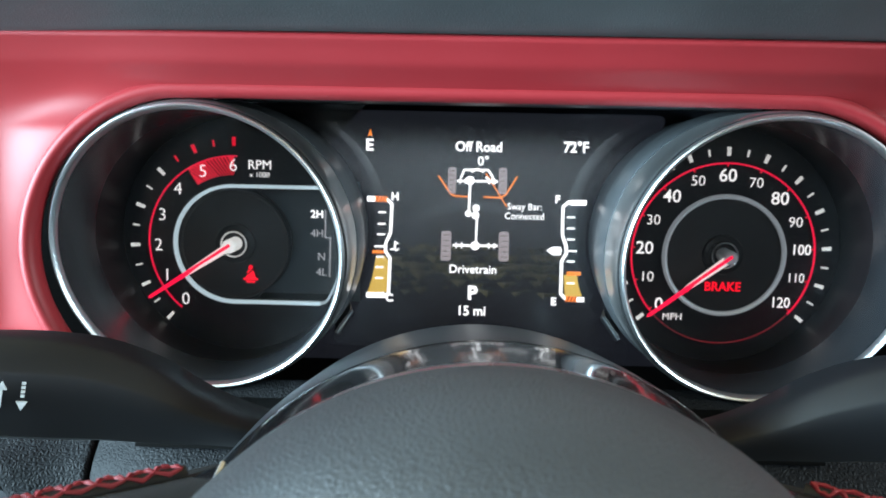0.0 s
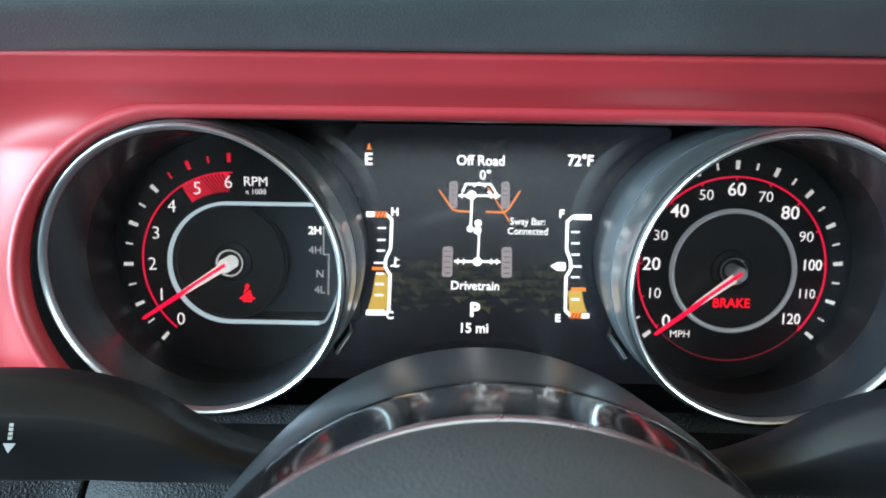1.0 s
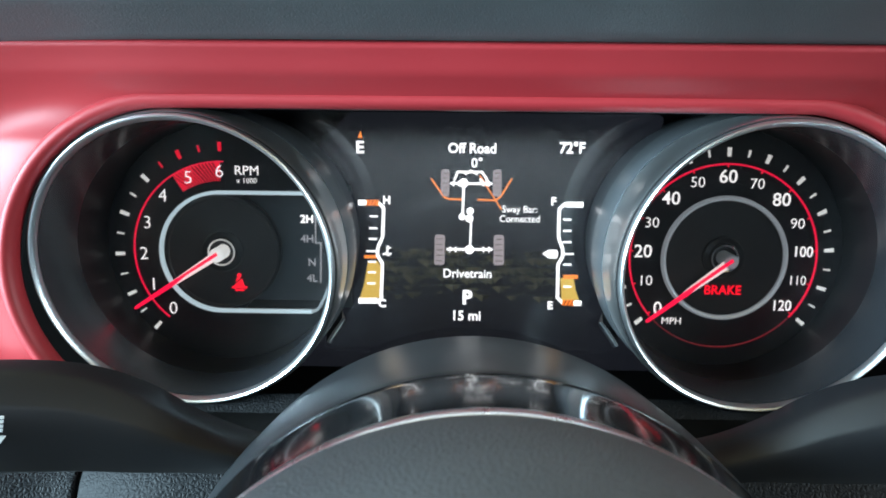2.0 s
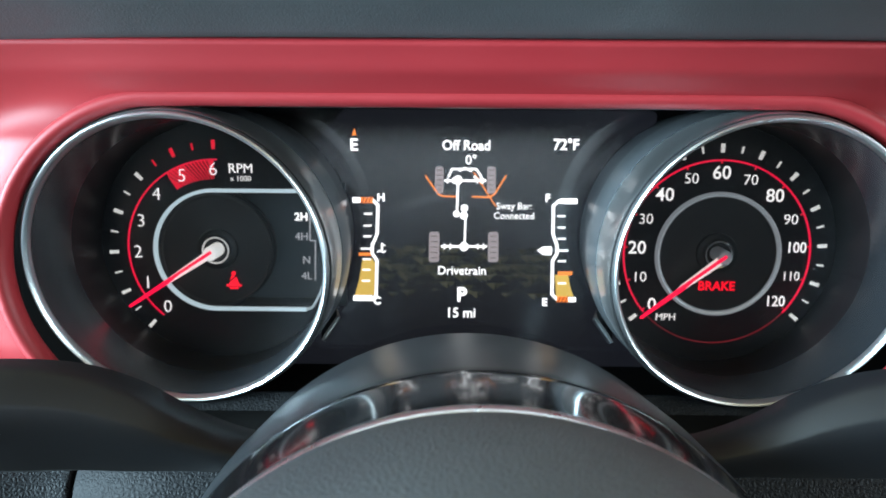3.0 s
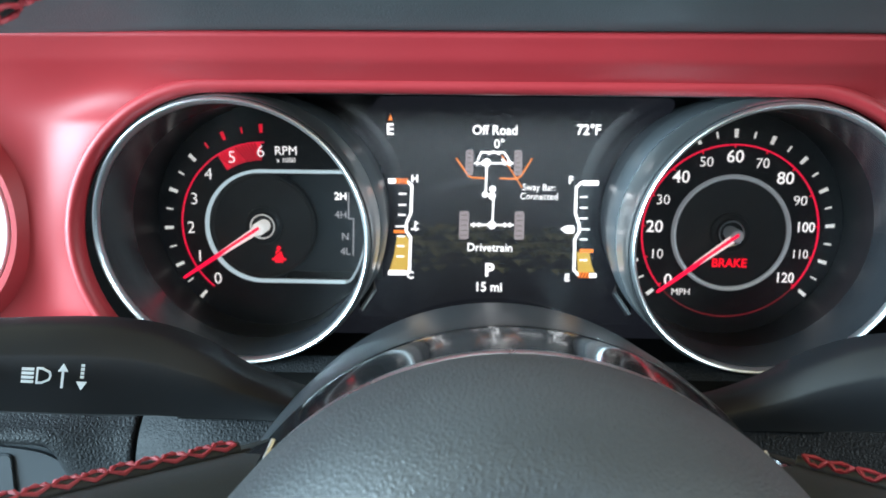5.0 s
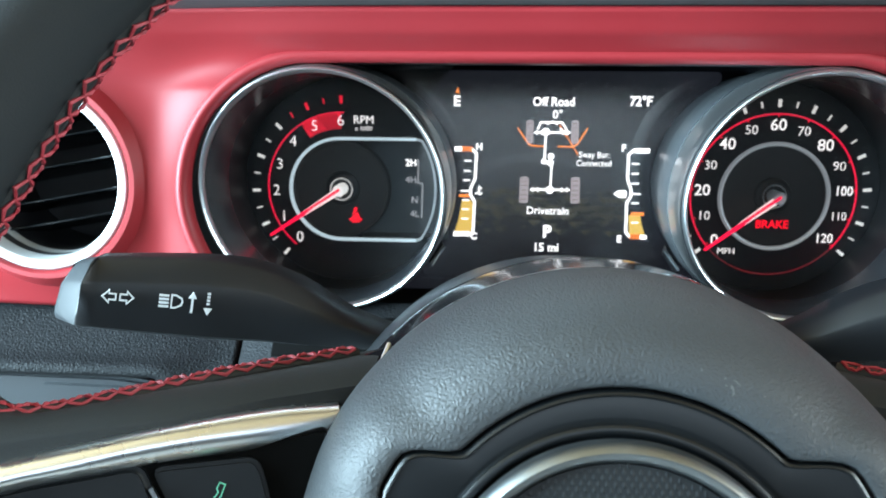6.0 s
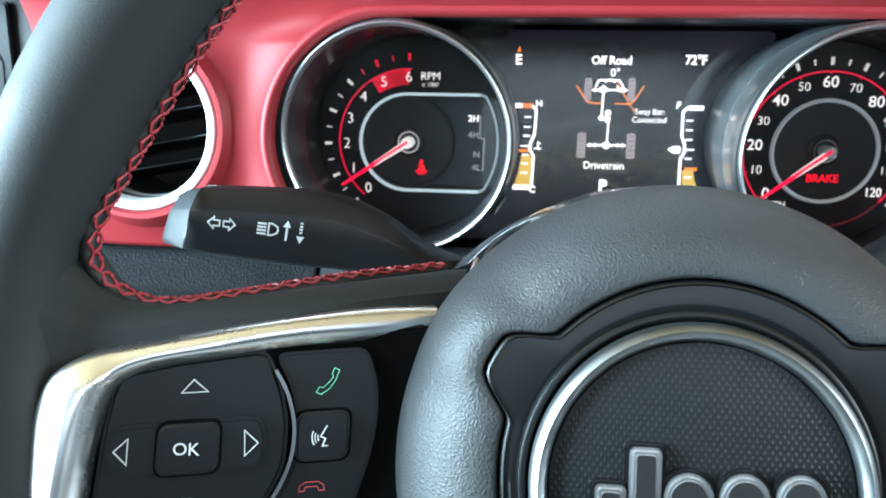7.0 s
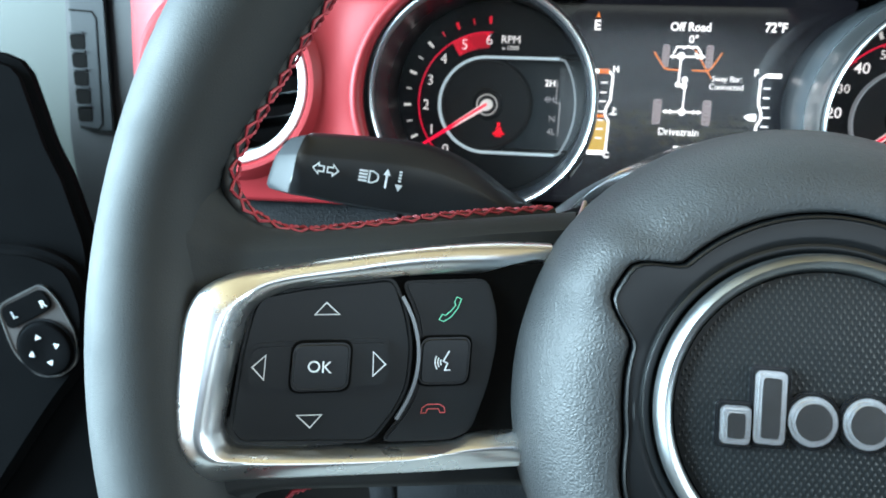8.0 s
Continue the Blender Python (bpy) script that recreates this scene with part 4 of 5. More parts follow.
def spoke(parent, s):
    """One side spoke: leather arm, chrome frame, button pad; s = -1 left as drawn, 1 its mirror image."""
    flip = Matrix.Diagonal((-s, 1, 1, 1))
    def put(name, bm, mat, to, label="", **kw):
        bm.transform(flip)
        bmesh.ops.recalc_face_normals(bm, faces=bm.faces)
        return part(name, bm, mat, to, label, local=True, **kw)
    at_pad = lambda h=0.0: PAD_M @ Matrix.Translation((0, 0, h))
    # leather arm: sections along x
    rings = []
    for x, top, nb, tf, nf, bf, bb in ((-0.200, 0.056, -0.009, 0.046, -0.0020, -0.048, -0.056), (-0.1985, 0.0690, -0.0110, 0.047, 0.0050, -0.051, -0.064), (-0.192, 0.0660, -0.0130, 0.0445, 0.0005, -0.047, -0.056), (-0.186, 0.0605, -0.0148, 0.0420, -0.0038, -0.044, -0.050), (-0.180, 0.0522, -0.0172, 0.0400, -0.0068, -0.043, -0.048), (-0.172, 0.0470, -0.0218, 0.0390, -0.0080, -0.039, -0.042),
                                      (-0.160, 0.0450, -0.0276, 0.0405, -0.0110, -0.037, -0.0395), (-0.125, 0.0520, -0.0470, 0.0450, -0.0250, -0.036, -0.0385), (-0.098, 0.0570, -0.0630, 0.0500, -0.0385, -0.036, -0.0385), (-0.070, 0.0620, -0.0790, 0.0540, -0.0520, -0.037, -0.040)):
        sec = [(top, nb), ((top + tf) / 2 + 0.0022, (nb + nf) / 2 + 0.0022), (tf, nf - 0.0015), (tf - 0.006, nf - 0.001), (0.0, nf - 0.004), (bf + 0.006, nf - 0.001), (bf, nf - 0.003), (bb, nf - 0.014), (bb + 0.004, nb - 0.014), (top - 0.008, nb - 0.012), (top - 0.002, nb - 0.005)]
        ring = [Vector((x, v, n)) for v, n in sec]
        rings.append([p for p in spline(ring + [ring[0]], 3)][:-1])
    arm = put("spoke", loft(rings, True, True), LEATHER, parent, "black leather spoke with red stitching")
    # chrome frame round the buttons
    outer = pads([(1010, 432), (900, 430), (760, 440), (600, 458), (480, 474), (418, 486), (364, 516), (335, 572), (316, 650), (303, 720), (301, 764), (316, 802), (366, 834), (450, 842), (600, 842), (760, 842), (935, 840)])
    inner = pads([(1010, 480), (900, 488), (760, 490), (640, 500), (530, 512), (480, 528), (455, 550), (434, 600), (418, 660), (402, 735), (402, 758), (416, 778), (450, 784), (600, 790), (790, 790), (840, 776), (935, 774)])
    outer = [(p.x, p.y) for p in spline(outer, 4)]
    inner = [(p.x, p.y) for p in spline(inner, 4)]
    def drop(q):
        """How far the frame sinks towards the hub, more along its upper bar."""
        s = min(1, max(0, (q.x - 0.02) / 0.04))
        d = 2.6 * min(0.04, max(0, q.x - 0.02)) ** 2 + 0.2 * max(0, q.x - 0.06) + 0.002 * s * s * (3 - 2 * s)
        return -d * (1 if q.y > 0 else 0.2)
    def rise(q):
        """The rim end of the frame stands proud of the leather."""
        e = min(1, max(0, (-0.020 - q.x) / 0.016))
        return 0.0042 * e * e * (3 - 2 * e)
    rings = []
    for i, (a, b) in enumerate(zip(outer, inner)):
        a, b = Vector(a), Vector(b)
        ring = []
        full = min(1, (b - a).length / 0.0165)
        flat = min(1, max(0, ((b - a).length - 0.0095) / 0.006))
        for t, h in ((-0.03, -0.016), (-0.015, -0.004), (0.0, -0.0008), (0.05, 0.0006), (0.20, 0.0024), (0.38, 0.0044), (0.55, 0.0063), (0.62, 0.0068), (0.69, 0.0067), (0.76, 0.0060), (0.95, 0.0030), (0.99, 0.0010), (1.01, -0.008)):
            q = a.lerp(b, t)
            if 0 < t < 1:
                h = h * flat + (1 - flat) * 0.0062 * math.sin(math.pi * t ** 0.85) ** 0.8
            ring.append(at_pad() @ Vector((q.x, q.y, h * (full if h > 0 else 1) + drop(q) + rise(q))))
        rings.append(ring)
    put("chrome_frame", loft(rings, False), FRAME, arm, "polished chrome frame round the buttons")
    base = pads([(1000, 470), (760, 480), (520, 505), (440, 545), (405, 660), (392, 770), (430, 795), (800, 800), (935, 790)])
    put("pad_base", slab(base, at_pad(-0.0035), 0.01), DARK, arm)
    # rocker pad on the rim side, phone pad on the hub side
    left = rounded(pads([(464, 522), (540, 508), (706, 492), (728, 560), (735, 620), (725, 690), (700, 735), (655, 787), (425, 782), (405, 755), (430, 620), (448, 555)]), 0.004, 4)
    right = rounded(pads([(716, 500), (878, 497), (893, 560), (890, 620), (872, 690), (838, 772), (800, 788), (668, 787), (715, 735), (740, 690), (750, 620), (742, 560)]), 0.004, 4)
    put("phone_pad", slab(right, at_pad(-0.0014), 0.005, 0.0022, 4), BUTTON, arm)
    p = put("direction_pad", slab(left, at_pad(-0.0002), 0.006, 0.0015, 3), BUTTON, arm)
    # raised strip between the two
    strip = [(718, 528), (736, 570), (744, 620), (738, 670), (722, 710), (700, 745)]
    put("silver_strip", ribbon([(p.x, p.y) for p in spline(pads(strip), 5)], 0.0011, at_pad(0.0006), 0.002), SATIN, arm, "thin silver strip between the pads")
    cross = rounded(pads([(450, 605), (690, 600), (700, 640), (688, 690), (440, 692), (432, 650)]), 0.004, 4)
    put("cross_bar", slab(cross, at_pad(0.0020), 0.004, 0.0014, 4), BUTTON, arm)
    ok = rounded(pads([(524, 606), (624, 606), (615, 689), (514, 689)]), 0.0034, 5)
    put("button_gap", slab(rounded(pads([(520, 602), (628, 602), (619, 693), (510, 693)]), 0.0038, 5), at_pad(0.0022), 0.002), DARK, arm)
    put("centre_button", slab(ok, at_pad(0.0036), 0.004, 0.0009, 3), KEY, arm)
    voice = rounded(pads([(750, 602), (842, 602), (832, 686), (741, 686)]), 0.0034, 5)
    put("button_gap", slab(rounded(pads([(746, 598), (846, 598), (836, 690), (737, 690)]), 0.0038, 5), at_pad(-0.0013), 0.002), DARK, arm)
    put("voice_button", slab(voice, at_pad(0.0004), 0.004, 0.0009, 3), KEY, arm)
    panel = rounded(pads([(890, 494), (1020, 488), (985, 776), (850, 776), (895, 660), (903, 580)]), 0.003, 4)
    put("inner_panel", slab(panel, at_pad(-0.0030) @ Matrix.Translation((0.047, 0, 0)) @ Matrix.Rotation(radians(14), 4, "Y") @ Matrix.Translation((-0.047, 0, 0)), 0.012, 0.0008), BUTTON, arm)
    # glossy corner between spoke and hub, with the frame's thin bright edge running up it
    quad = [Vector(p) for p in ((-0.0835, 0.0575, -0.0720), (-0.0640, 0.0655, -0.0680), (-0.0690, 0.0525, -0.0575), (-0.0860, 0.0480, -0.0530))]
    put("corner_trim", loft([[p + Vector((0, 0, -0.010)) for p in quad], [p + Vector((0, 0, -0.001)) for p in quad], [p * 0.94 + sum(quad, Vector()) / 4 * 0.06 for p in quad]], True, True), GLOSS, arm, "glossy black corner beside the hub")
    put("bright_edge", tube(spline([(-0.0900, 0.0470, -0.0500), (-0.0780, 0.0500, -0.0545), (-0.0712, 0.0530, -0.0580), (-0.0690, 0.0580, -0.0620), (-0.0668, 0.0650, -0.0670)], 4), 0.0008, 6), FRAME, arm)
    if s < 0:
        def tri(name, pts, h, mat=INK):
            put(name, ribbon(pads(pts), 0.00036 if mat is INK else 0.00028, at_pad(h), 0.0004, True), mat, arm, smooth=False)
        tri("arrow_mark", [(582, 537), (604, 558), (561, 558)], 0.0003)
        tri("arrow_mark", [(525, 733), (568, 733), (547, 755)], 0.0003)
        tri("arrow_mark", [(451, 646), (475, 626), (470, 668)], 0.0023)
        tri("arrow_mark", [(662, 624), (683, 646), (660, 666)], 0.0023)
        put("lettering", lettering("OK", 0.0037, at_pad(0.0039) @ Matrix.Translation((*pad(567, 648), 0)), bold=0.0), INK, arm)
        tri("call_mark", [(784, 570), (792, 574), (806, 566), (819, 550), (826, 534), (818, 530), (813, 539), (815, 545), (806, 555), (796, 563), (790, 561)], -0.0011, INKGREEN)
        tri("hang_up_mark", [(746, 737), (748, 728), (758, 722), (780, 722), (789, 728), (790, 737), (781, 737), (778, 730), (758, 730), (755, 737)], -0.0011, INKRED)
        for r in (7, 12, 17):
            a = [(790 + r * math.cos(t), 646 + 1.2 * r * math.sin(t)) for t in (radians(145 + 14 * i) for i in range(6))]
            put("voice_mark", ribbon(pads(a), 0.0004, at_pad(0.0007), 0.0004), INK, arm, smooth=False)
        put("voice_mark", ribbon(pads([(800, 626), (788, 644), (796, 648), (790, 660), (800, 660)]), 0.0004, at_pad(0.0007), 0.0004), INK, arm, smooth=False)
    return arm


def steering_wheel():
    o = thing("steering_wheel", WO, "black leather steering wheel with red stitching and chrome spokes", "steering wheel", turn=WM)
    I = Matrix.Identity(4)
    C = Matrix.Translation((HX, HV, 0))
    # rim: an oval section, thicker where the thumbs rest
    segs, rings = 144, []
    for i in range(segs + 1):
        a = 2 * math.pi * i / segs
        t = rim_half(math.degrees(a))
        mid = RIM_OUT - t
        ring = []
        for k in range(28):
            b = 2 * math.pi * k / 28
            r = mid + t * math.cos(b)
            ring.append((r * math.cos(a), RV + r * math.sin(a), RN + t * 1.06 * math.sin(b)))
        rings.append(ring)
    bm = loft(rings)
    bmesh.ops.remove_doubles(bm, verts=bm.verts, dist=1e-6)
    rim = part("rim", bm, LEATHER, o, "smooth black leather rim", local=True)
    # hub: vinyl cushion from the cover's outline out to a round shoulder and back
    segs, rings = 180, []
    prof = [(0.0, 0.0006, -0.012), (0.0, 0.0, -0.0068), (0.008, 0.0, -0.0059), (0.022, 0.0, -0.0054), (0.038, 0.0, -0.00525), (0.14, 0.0, -0.0049), (0.32, 0.0, -0.0062), (0.50, 0.0, -0.0100), (0.68, 0.0, -0.0165), (0.82, 0.0, -0.0245), (0.92, 0.0, -0.0335), (0.98, 0.0, -0.0430), (1.0, 0.0, -0.0520), (0.97, 0.0, -0.0580), (0.90, 0.0, -0.0585)]
    for i in range(segs + 1):
        deg = 360 * i / segs
        a = radians(deg)
        r0 = cover_radius(deg) + 0.0006
        ring = []
        for f, e, n in prof:
            r = r0 + (0.0910 - r0) * f + e
            ring.append((r * math.cos(a) + HX * (1 - f), r * math.sin(a) + HV * (1 - f), n))
        rings.append(ring)
    bm = loft(rings, False)
    bmesh.ops.remove_doubles(bm, verts=bm.verts, dist=1e-6)
    hub = part("hub_cushion", bm, HIDE, o, "grained black vinyl hub cushion with faint scuffs", local=True, angle=60)
    # dust and fine scuffs on the cushion
    rnd = random.Random(21)
    bm = bmesh.new()
    for k in range(90):
        deg, f = rnd.gauss(80, 22), rnd.uniform(0.2, 0.78)
        i = max(j for j in range(len(prof) - 1) if j > 0 and prof[j][0] <= f)
        n = prof[i][2] + (prof[i + 1][2] - prof[i][2]) * (f - prof[i][0]) / (prof[i + 1][0] - prof[i][0]) + 0.00036
        slope = (prof[i + 1][2] - prof[i][2]) / ((prof[i + 1][0] - prof[i][0]) * 0.034)
        r = cover_radius(deg) + 0.0006
        r += (0.0910 - r) * f
        a, turn_a = radians(deg), rnd.uniform(0, math.pi)
        ln, wd = rnd.choice((0.0002, 0.0002, 0.0003, 0.0009)), rnd.uniform(0.00008, 0.00014)
        q = []
        for du, dv in ((-ln, -wd), (ln, -wd), (ln, wd), (-ln, wd)):
            dr, dt = du * math.cos(turn_a) - dv * math.sin(turn_a), du * math.sin(turn_a) + dv * math.cos(turn_a)
            q.append(bm.verts.new(((r + dr) * math.cos(a) - dt * math.sin(a), (r + dr) * math.sin(a) + dt * math.cos(a), n + slope * dr)))
        bm.faces.new(q)
    part("dust", bm, DUST, hub, "pale dust and fine scuffs", local=True, smooth=False, kind="stuff")
    part("edge_trim", lathe([(0.0893, -0.0570), (0.0903, -0.0580), (0.0913, -0.0603), (0.0914, -0.0618), (0.0905, -0.0635)], I, 128), FRAME, o, "thin bright edge behind the cushion", local=True)
    part("rear_shroud", lathe([(0.0900, -0.0620), (0.0914, -0.0630), (0.0932, -0.0720), (0.0948, -0.0815), (0.0962, -0.0910), (0.0968, -0.0975), (0.0962, -0.0995), (0.0900, -0.1005)], I, 128), GLOSS, o, "piano black shroud behind the hub", local=True)
    # cover inside the cushion
    rings = []
    for i in range(segs + 1):
        deg = 360 * i / segs
        a = radians(deg)
        r1 = cover_radius(deg)
        ring = []
        for r, n in ((0.0446, -0.0075), (0.0456, -0.0056), (0.0466, -0.0050), (0.0476, -0.0050), (0.0482, -0.0054), (0.0488, -0.0050), (0.0503, -0.0047), (r1 - 0.0022, -0.0052), (r1 - 0.0016, -0.0052), (r1 - 0.0011, -0.0046), (r1 - 0.0005, -0.0049), (r1, -0.0066), (r1, -0.014)):
            ring.append((r * math.cos(a) + HX, r * math.sin(a) + HV, n))
        rings.append(ring)
    bm = loft(rings, False)
    bmesh.ops.remove_doubles(bm, verts=bm.verts, dist=1e-6)
    part("cover_plate", bm, COVER, o, "satin black cover plate with tabs", local=True)
    part("gap", lathe([(0.040, -0.0105), (0.068, -0.0125), (0.080, -0.040)], I, 64), DARK, o, local=True)
    part("chrome_ring", lathe([(0.0402, -0.003), (0.0405, 0.0005), (0.0415, 0.0022), (0.0430, 0.0028), (0.0445, 0.0018), (0.0452, -0.0005), (0.0453, -0.004)], C, 128), SATIN, o, "satin chrome ring round the emblem", local=True)
    disc = part("emblem_disc", lathe([(0.0001, 0.0006), (0.02, 0.0004), (0.035, -0.0003), (0.0398, -0.0010), (0.0403, -0.003)], C, 96), DISC, o, "black disc with a fine dimpled pattern", local=True)
    # fine raised lozenges all over the disc
    bm = bmesh.new()
    px, py = 0.00200, 0.00145
    for j in range(-31, 32):
        for i in range(-24, 25):
            x = (i + 0.5 * (j % 2)) * px
            v = j * py
            r = math.hypot(x, v)
            if r > 0.0392:
                continue
            n = 0.0006 - 0.01 * r if r < 0.02 else 0.0004 - 0.0467 * (r - 0.02) if r < 0.035 else -0.0003 - 0.146 * (r - 0.035)
            n += 0.00005
            x, v = x + HX, v + HV
            c = bm.verts.new((x, v, n + 0.00012))
            q = [bm.verts.new((x + dx, v + dv, n - 0.0001)) for dx, dv in ((0.00068, 0), (0, 0.00120), (-0.00068, 0), (0, -0.00120))]
            for k in range(4):
                bm.faces.new((c, q[k], q[(k + 1) % 4]))
    part("dimple_pattern", bm, DIMPLE, disc, local=True, smooth=False, kind="stuff")
    # emblem: plain bright shapes, an upright bar, a low foot and three ovals, each on a dark plinth
    def bar(x0, v0, x1, v1, r):
        return rounded([(x0, v0), (x1, v0), (x1, v1), (x0, v1)], r, 5)
    def oval(x0, v0, x1, v1):
        return [((x0 + x1) / 2 + (x1 - x0) / 2 * math.cos(a), (v0 + v1) / 2 + (v1 - v0) / 2 * math.sin(a)) for a in (2 * math.pi * k / 40 for k in range(40))]
    shapes = [(bar, -0.0200, -0.0058, -0.0116, 0.0143), (bar, -0.0288, -0.0066, -0.0206, 0.0040), (oval, -0.0110, -0.0054, 0.0020, 0.0083), (oval, 0.0032, -0.0050, 0.0162, 0.0090), (oval, 0.0174, -0.0048, 0.0304, 0.0096)]
    for make, x0, v0, x1, v1 in shapes:
        r = (0.0020,) if make is bar else ()
        grow = lambda e: make(x0 - e, v0 - e, x1 + e, v1 + e, *r)
        part("emblem_plinth", slab(grow(0.0013), Matrix.Translation((0, 0, 0.0022)), 0.003, 0.0005), GLOSS, disc, local=True)
        part("emblem_block", slab(grow(0.0), Matrix.Translation((0, 0, 0.0036)), 0.002, 0.0009, 4), EMBLEM, disc, "bright chrome edge", local=True)
        part("emblem_face", slab(grow(-0.0011), Matrix.Translation((0, 0, 0.0039)), 0.0014, 0.0006, 3), CHROME, disc, "plain silver emblem shape", local=True)
    # spokes
    for s in (-1, 1):
        arm = spoke(o, s)
        path = []
        for i in range(60):
            a = radians(50 + (161.0 - 50) * i / 59)
            b = radians(186)
            t = rim_half(math.degrees(a))
            r = RIM_OUT - t + t * 1.02 * math.cos(b)
            path.append((r * math.cos(a), RV + r * math.sin(a), RN + t * 1.08 * math.sin(b)))
        path = path[:-1] + spline([(-0.1756, 0.0819, -0.0125), (-0.1804, 0.0710, -0.0112), (-0.1820, 0.0601, -0.0118), (-0.1792, 0.0525, -0.0145), (-0.1724, 0.0477, -0.0190), (-0.1622, 0.0455, -0.0250), (-0.1416, 0.0492, -0.0375), (-0.1144, 0.0553, -0.0520), (-0.0785, 0.0616, -0.0740)], 5)
        if s > 0:
            path = [(-p[0], p[1], p[2]) for p in path]

        def normal_at(p, f):
            q = Vector((p[0], p[1] - RV, 0)).normalized() * (RIM_OUT - RIM_T)
            ring_n = Vector(p) - Vector((q.x, q.y + RV, RN))
            w = min(1, max(0, (f - 0.74) / 0.08))
            return ring_n.normalized().lerp(Vector((0, 0.86, 0.5)), w)
        stitch_row(path, normal_at, "stitching", arm)
        # the same seam below the spoke
        low = spline([(-0.1450, -0.0385, -0.036), (-0.1530, -0.0390, -0.0325), (-0.1600, -0.0420, -0.028), (-0.1650, -0.0490, -0.0215)], 5)
        low += [(0.1846 * math.cos(a), RV + 0.1846 * math.sin(a), RN + 0.0018) for a in (radians(205 + 60 * i / 30) for i in range(31))]
        if s > 0:
            low = [(-p[0], p[1], p[2]) for p in low]

        def low_normal(p, f):
            q = Vector((p[0], p[1] - RV, 0)).normalized() * (RIM_OUT - RIM_T)
            ring_n = Vector(p) - Vector((q.x, q.y + RV, RN))
            w = min(1, max(0, (0.26 - f) / 0.08))
            return ring_n.normalized().lerp(Vector((0, -0.86, 0.5)), w)
        stitch_row(low, low_normal, "lower_stitching", arm)
        cord = [Vector(p) + normal_at(p, i / len(path)).normalized() * -0.0010 for i, p in enumerate(path)]
        part("seam_cord", tube(cord, 0.0023, 10), CORD, arm, local=True)
    # lower spoke, out of the way below the hub
    rings = []
    for v, w, n in ((-0.07, 0.05, -0.03), (-0.12, 0.034, -0.03), (-0.17, 0.030, -0.022), (-0.205, 0.034, -0.012)):
        rings.append([(w * math.cos(a), v, n + 0.008 * math.sin(a)) for a in (2 * math.pi * k / 20 for k in range(20))])
    part("lower_spoke", loft(rings, True, True), PLASTIC, o, local=True)


steering_wheel()


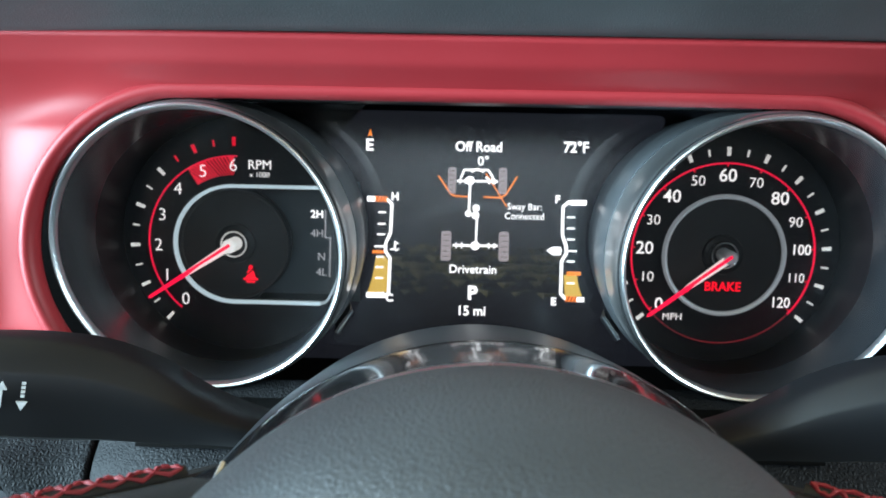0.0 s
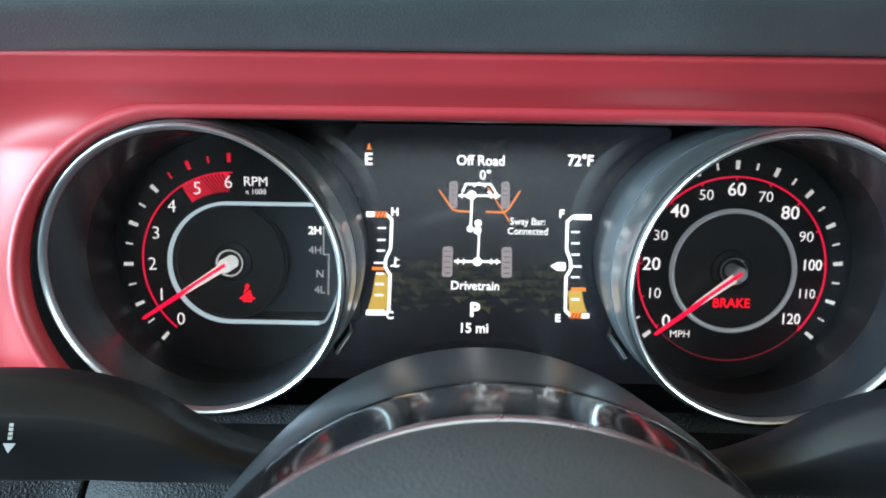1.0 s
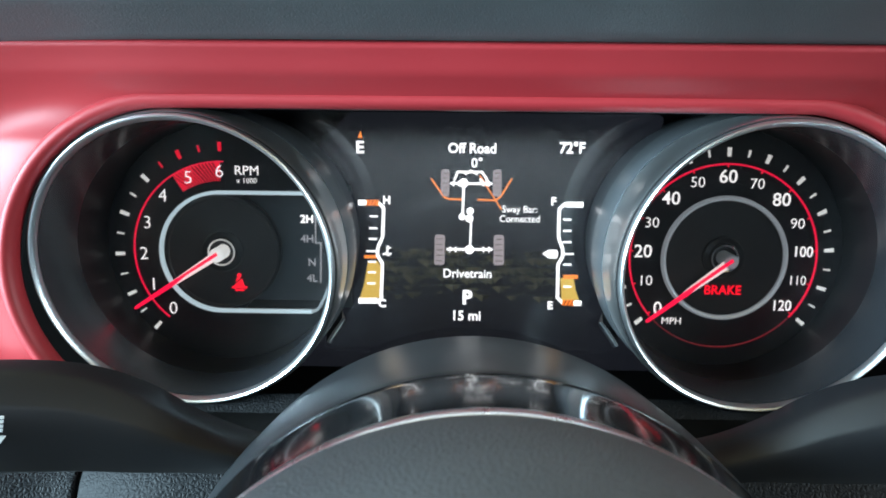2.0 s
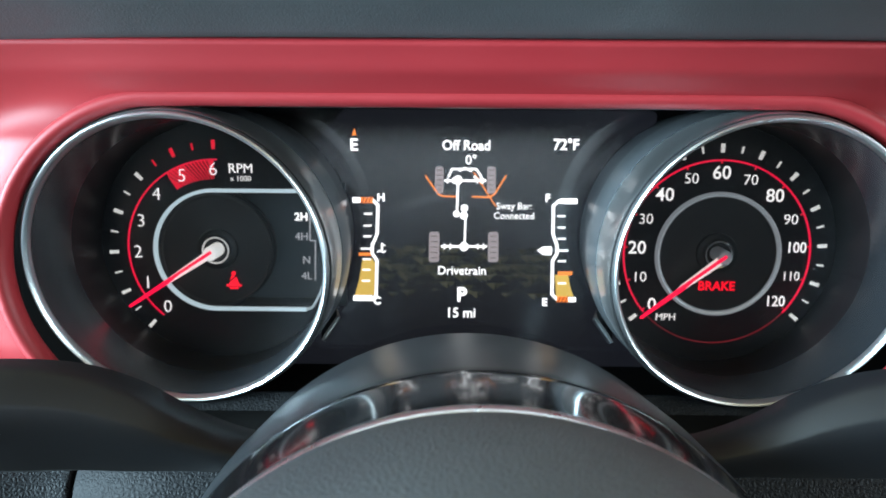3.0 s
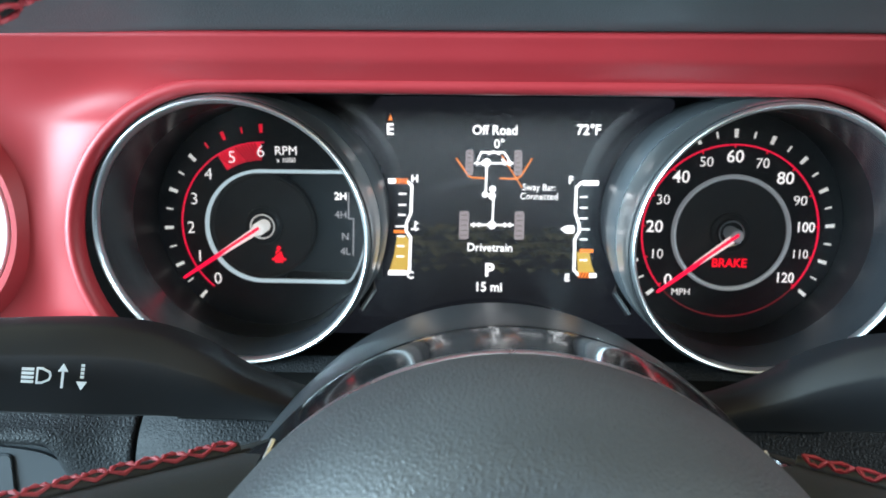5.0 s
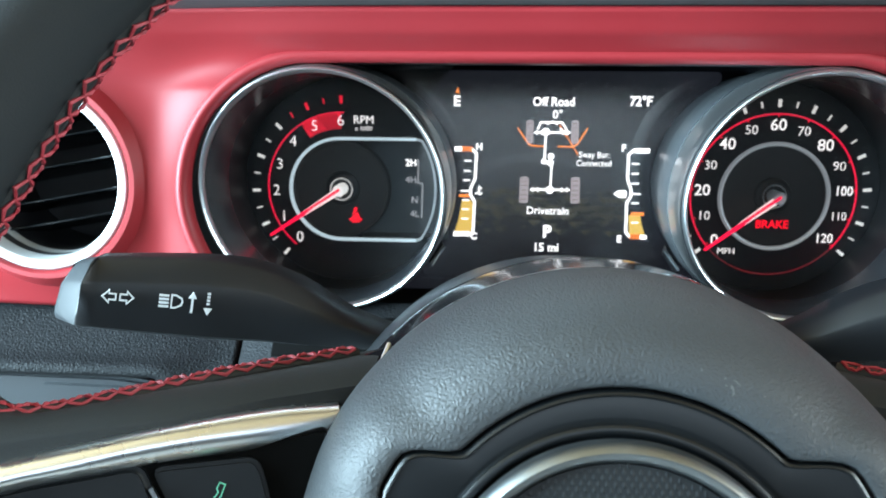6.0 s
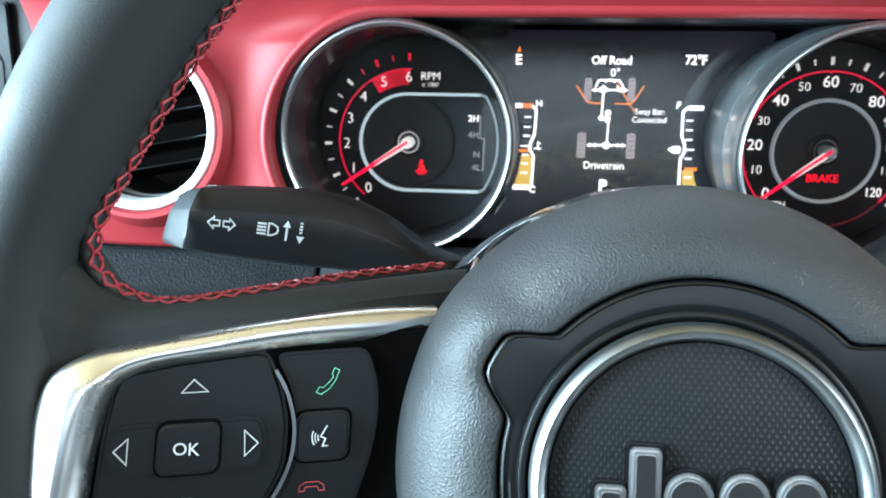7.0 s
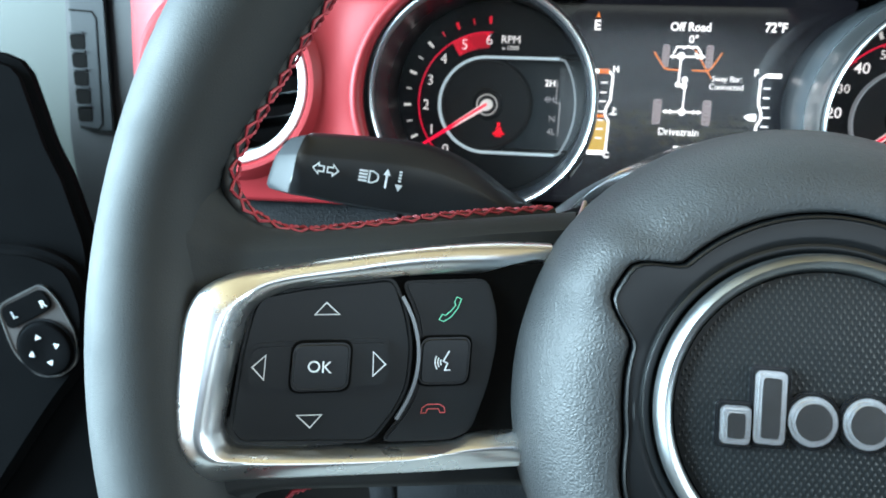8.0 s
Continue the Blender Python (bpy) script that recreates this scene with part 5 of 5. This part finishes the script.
# ---- stalks ----
def stalk(name, s, label, marks):
    o = thing(name, (s * 0.08, -0.115, 0.708), label, "control stalk")
    # sections: x, middle of the driver-side face, bottom, top, depth
    secs = [(0.066, -0.108, 0.6880, 0.6990, 0.018, 0), (0.082, -0.116, 0.6925, 0.7035, 0.020, 0), (0.100, -0.1225, 0.6958, 0.7128, 0.022, 0), (0.116, -0.1290, 0.6980, 0.7250, 0.023, 0), (0.132, -0.1360, 0.7014, 0.7340, 0.022, 0), (0.150, -0.1450, 0.7050, 0.7390, 0.021, 0),
            (0.175, -0.1555, 0.7102, 0.7414, 0.020, 0), (0.1900, -0.1620, 0.7138, 0.7424, 0.019, 0), (0.1955, -0.1642, 0.7148, 0.7422, 0.020, 0.20), (0.1968, -0.1640, 0.7150, 0.7421, 0.020, 0.28), (0.2085, -0.1570, 0.7158, 0.7395, 0.014, 0.35), (0.2108, -0.1545, 0.7172, 0.7375, 0.010, 0.35)]
    dense = [tuple(q) for q in spline(secs[:8], 4)] + secs[8:]
    rings = []
    for x, y, z0, z1, d, lean in dense:
        h = z1 - z0
        sec = [(y + 0.0040, z0 + 0.0006), (y + 0.0008, z0 + 0.07 * h), (y, z0 + 0.2 * h), (y, z0 + 0.45 * h), (y + 0.0002, z0 + 0.68 * h), (y + 0.0010, z0 + 0.73 * h), (y + 0.0062, z0 + 0.94 * h), (y + 0.0088, z1 - 0.0003), (y + d - 0.004, z1), (y + d, z1 - 0.2 * h), (y + d, z0 + 0.25 * h), (y + d - 0.005, z0)]
        rings.append([(s * (x - lean * max(0, zz - 0.716)), yy, zz) for yy, zz in sec])
    mid = len(rings) - 3
    part("body", loft(rings[:mid + 1], True, True), PLASTIC, o, angle=50)
    part("tip", loft(rings[mid:], True, True), VENTGREY, o, "grey stalk tip", angle=50)
    part("collar", loft([[(p[0], q[1] + 1.08 * (p[1] - q[1]), q[2] + 1.08 * (p[2] - q[2])) for p in r] for r in rings[:4] for q in [[sum(c) / len(r) for c in zip(*r)]]], True, True), MATT, o, angle=50)
    if marks:
        # white symbols on the driver-side face
        a = Vector((-0.1800, -0.1592, 0.7275))
        e = (Vector((-0.1480, -0.1452, 0.7215)) - a).normalized()
        n = Vector((0, 0, 1)).cross(e).normalized() * -1
        n = n if n.y < 0 else -n
        up = n.cross(e)
        up = up if up.z > 0 else -up
        fm = Matrix.Identity(4)
        fm.col[0][:3], fm.col[1][:3], fm.col[2][:3], fm.col[3][:3] = e, up, n, a
        put = lambda nm, bm: part(nm, bm, INK, o, smooth=False)
        for d in (-1, 1):
            c = d * 0.0026
            pts = [(c + d * 0.0031, 0), (c + d * 0.0007, 0.0025), (c + d * 0.0007, 0.0012), (c - d * 0.0018, 0.0012), (c - d * 0.0018, -0.0012), (c + d * 0.0007, -0.0012), (c + d * 0.0007, -0.0025)]
            put("arrow_mark", ribbon(pts, 0.00055, fm, 0.0008, True))
        for k in range(4):
            z = 0.0022 - 0.00148 * k
            put("beam_mark", ribbon([(0.0152, z), (0.0190, z)], 0.0008, fm, 0.0008))
        put("lamp_mark", ribbon([(0.0200, -0.0026), (0.0200, 0.0026), (0.0215, 0.0026), (0.0238, 0.0014), (0.0242, 0.0), (0.0238, -0.0014), (0.0215, -0.0026)], 0.0006, fm, 0.0008, True))
        put("arrow_mark", ribbon([(0.0280, -0.0042), (0.0280, 0.0026)], 0.0008, fm, 0.0008))
        put("arrow_mark", slab([(0.0264, 0.0018), (0.0296, 0.0018), (0.0280, 0.0046)], fm, 0.0008))
        for k in range(4):
            z = 0.0042 - 0.0014 * k
            put("dash_mark", ribbon([(0.0336, z), (0.0348, z)], 0.0008, fm, 0.0008))
        put("arrow_mark", slab([(0.0325, -0.0018), (0.0359, -0.0018), (0.0342, -0.0048)], fm, 0.0008))


stalk("turn_signal_stalk", -1, "black turn signal stalk with white lamp symbols", True)
stalk("wiper_stalk", 1, "black wiper stalk on the steering column", False)


# ---- driver's door side ----
def door_side():
    j = thing("door_jamb", (-0.50, 0.08, 0.0), "grey-green painted body pillar beside the dashboard", "body pillar", kind="structure")
    part("panel", box((-0.64, 0.05, 0.0), (-0.4000, 0.12, 1.28), 0.008), WHITE, j)
    d = thing("driver_door", (-0.42, -0.11, 0.20), "black moulded trim of the open driver's door", "car door")
    # the door stands open: its inner face is turned to the rear
    n = Vector((0.2, -0.98, 0))
    e = Vector((0.98, 0.2, 0))
    dm = Matrix.Identity(4)
    dm.col[0][:3], dm.col[1][:3], dm.col[2][:3], dm.col[3][:3] = e, (0, 0, 1), n, (-0.375, -0.075, 0)
    out = [(-0.65, 0.784), (-0.06, 0.779), (-0.023, 0.7735), (-0.0130, 0.7695), (-0.0075, 0.7620), (-0.0026, 0.744), (0.0032, 0.7223), (0.0113, 0.7025), (0.0208, 0.6674), (0.0224, 0.655), (0.022, 0.45), (0.010, 0.25), (-0.65, 0.20)]
    part("upper_trim", slab(out, dm, 0.012, 0.005, 4), DOORTRIM, d)
    part("outer_skin", slab([(-0.66, 0.77), (-0.11, 0.76), (-0.10, 0.70), (-0.08, 0.2), (-0.66, 0.18)], dm @ Matrix.Translation((0, 0, -0.014)), 0.05, 0.01, 3), WHITE, d, "grey-green painted outer skin")
    part("switch_console", slab(rounded([(-0.30, 0.668), (-0.05, 0.664), (-0.008, 0.662), (0.014, 0.652), (0.022, 0.625), (0.018, 0.588), (-0.002, 0.562), (-0.050, 0.490), (-0.30, 0.40)], 0.012, 6), dm @ Matrix.Translation((0, 0, 0.012)), 0.013, 0.005, 3), DOORTRIM, d)
    ms = dm @ Matrix.Translation((-0.0084, 0.6075, 0.0122))
    # mirror switch: leaning bezel, select pad and round rocker
    s = thing("mirror_switch", (-0.384, -0.09, 0.58), "black mirror adjuster with white arrows and a silver bezel", "switch")
    ms = ms @ Matrix.Rotation(radians(22), 4, "Z") @ Matrix.Diagonal((0.92, 1.0, 1, 1))
    shape = rounded([(-0.0150, 0.0262), (0.0185, 0.0295), (0.0225, 0.0180), (0.0232, -0.0070), (0.0155, -0.0235), (0.0010, -0.0275), (-0.0125, -0.0225), (-0.0195, -0.0040)], 0.0075, 5)
    part("bezel", ribbon(shape, 0.0009, ms @ Matrix.Translation((0, 0, 0.0016)), 0.003, True), SATIN, s, "thin silver bezel")
    part("plate", slab(shape, ms @ Matrix.Translation((0, 0, 0.0010)), 0.003), SWITCH, s, "dark silver plate")
    part("select_pad", slab(rounded([(-0.0135, 0.0245), (0.0180, 0.0272), (0.0195, 0.0135), (-0.0150, 0.0095)], 0.006, 5), ms @ Matrix.Translation((0, 0, 0.0026)), 0.003, 0.0008), DOORTRIM, s)
    part("rocker", lathe([(0.0001, 0.0048), (0.008, 0.0052), (0.0140, 0.0060), (0.0160, 0.0056), (0.0172, 0.0036), (0.0172, 0.0)], ms @ Matrix.Translation((0.002, -0.0080, 0)), 48), DOORTRIM, s)
    part("rocker_ring", lathe([(0.0173, 0.0), (0.0175, 0.0026), (0.0184, 0.0030), (0.0190, 0.0)], ms @ Matrix.Translation((0.002, -0.0080, 0)), 48), PLASTIC, s)
    for w, x in (("L", -0.0062), ("R", 0.0140)):
        part("lettering", lettering(w, 0.0046, ms @ Matrix.Translation((x, 0.0177, 0.0030))), INK, s)
    for k in range(4):
        a = math.pi / 2 * k
        q = ms @ Matrix.Translation((0.002, -0.0080, 0.0057)) @ Matrix.Rotation(a, 4, "Z")
        part("arrow_mark", slab([(0.0075, -0.0020), (0.0075, 0.0020), (0.0107, 0.0)], q, 0.0008), INK, s, smooth=False)


door_side()
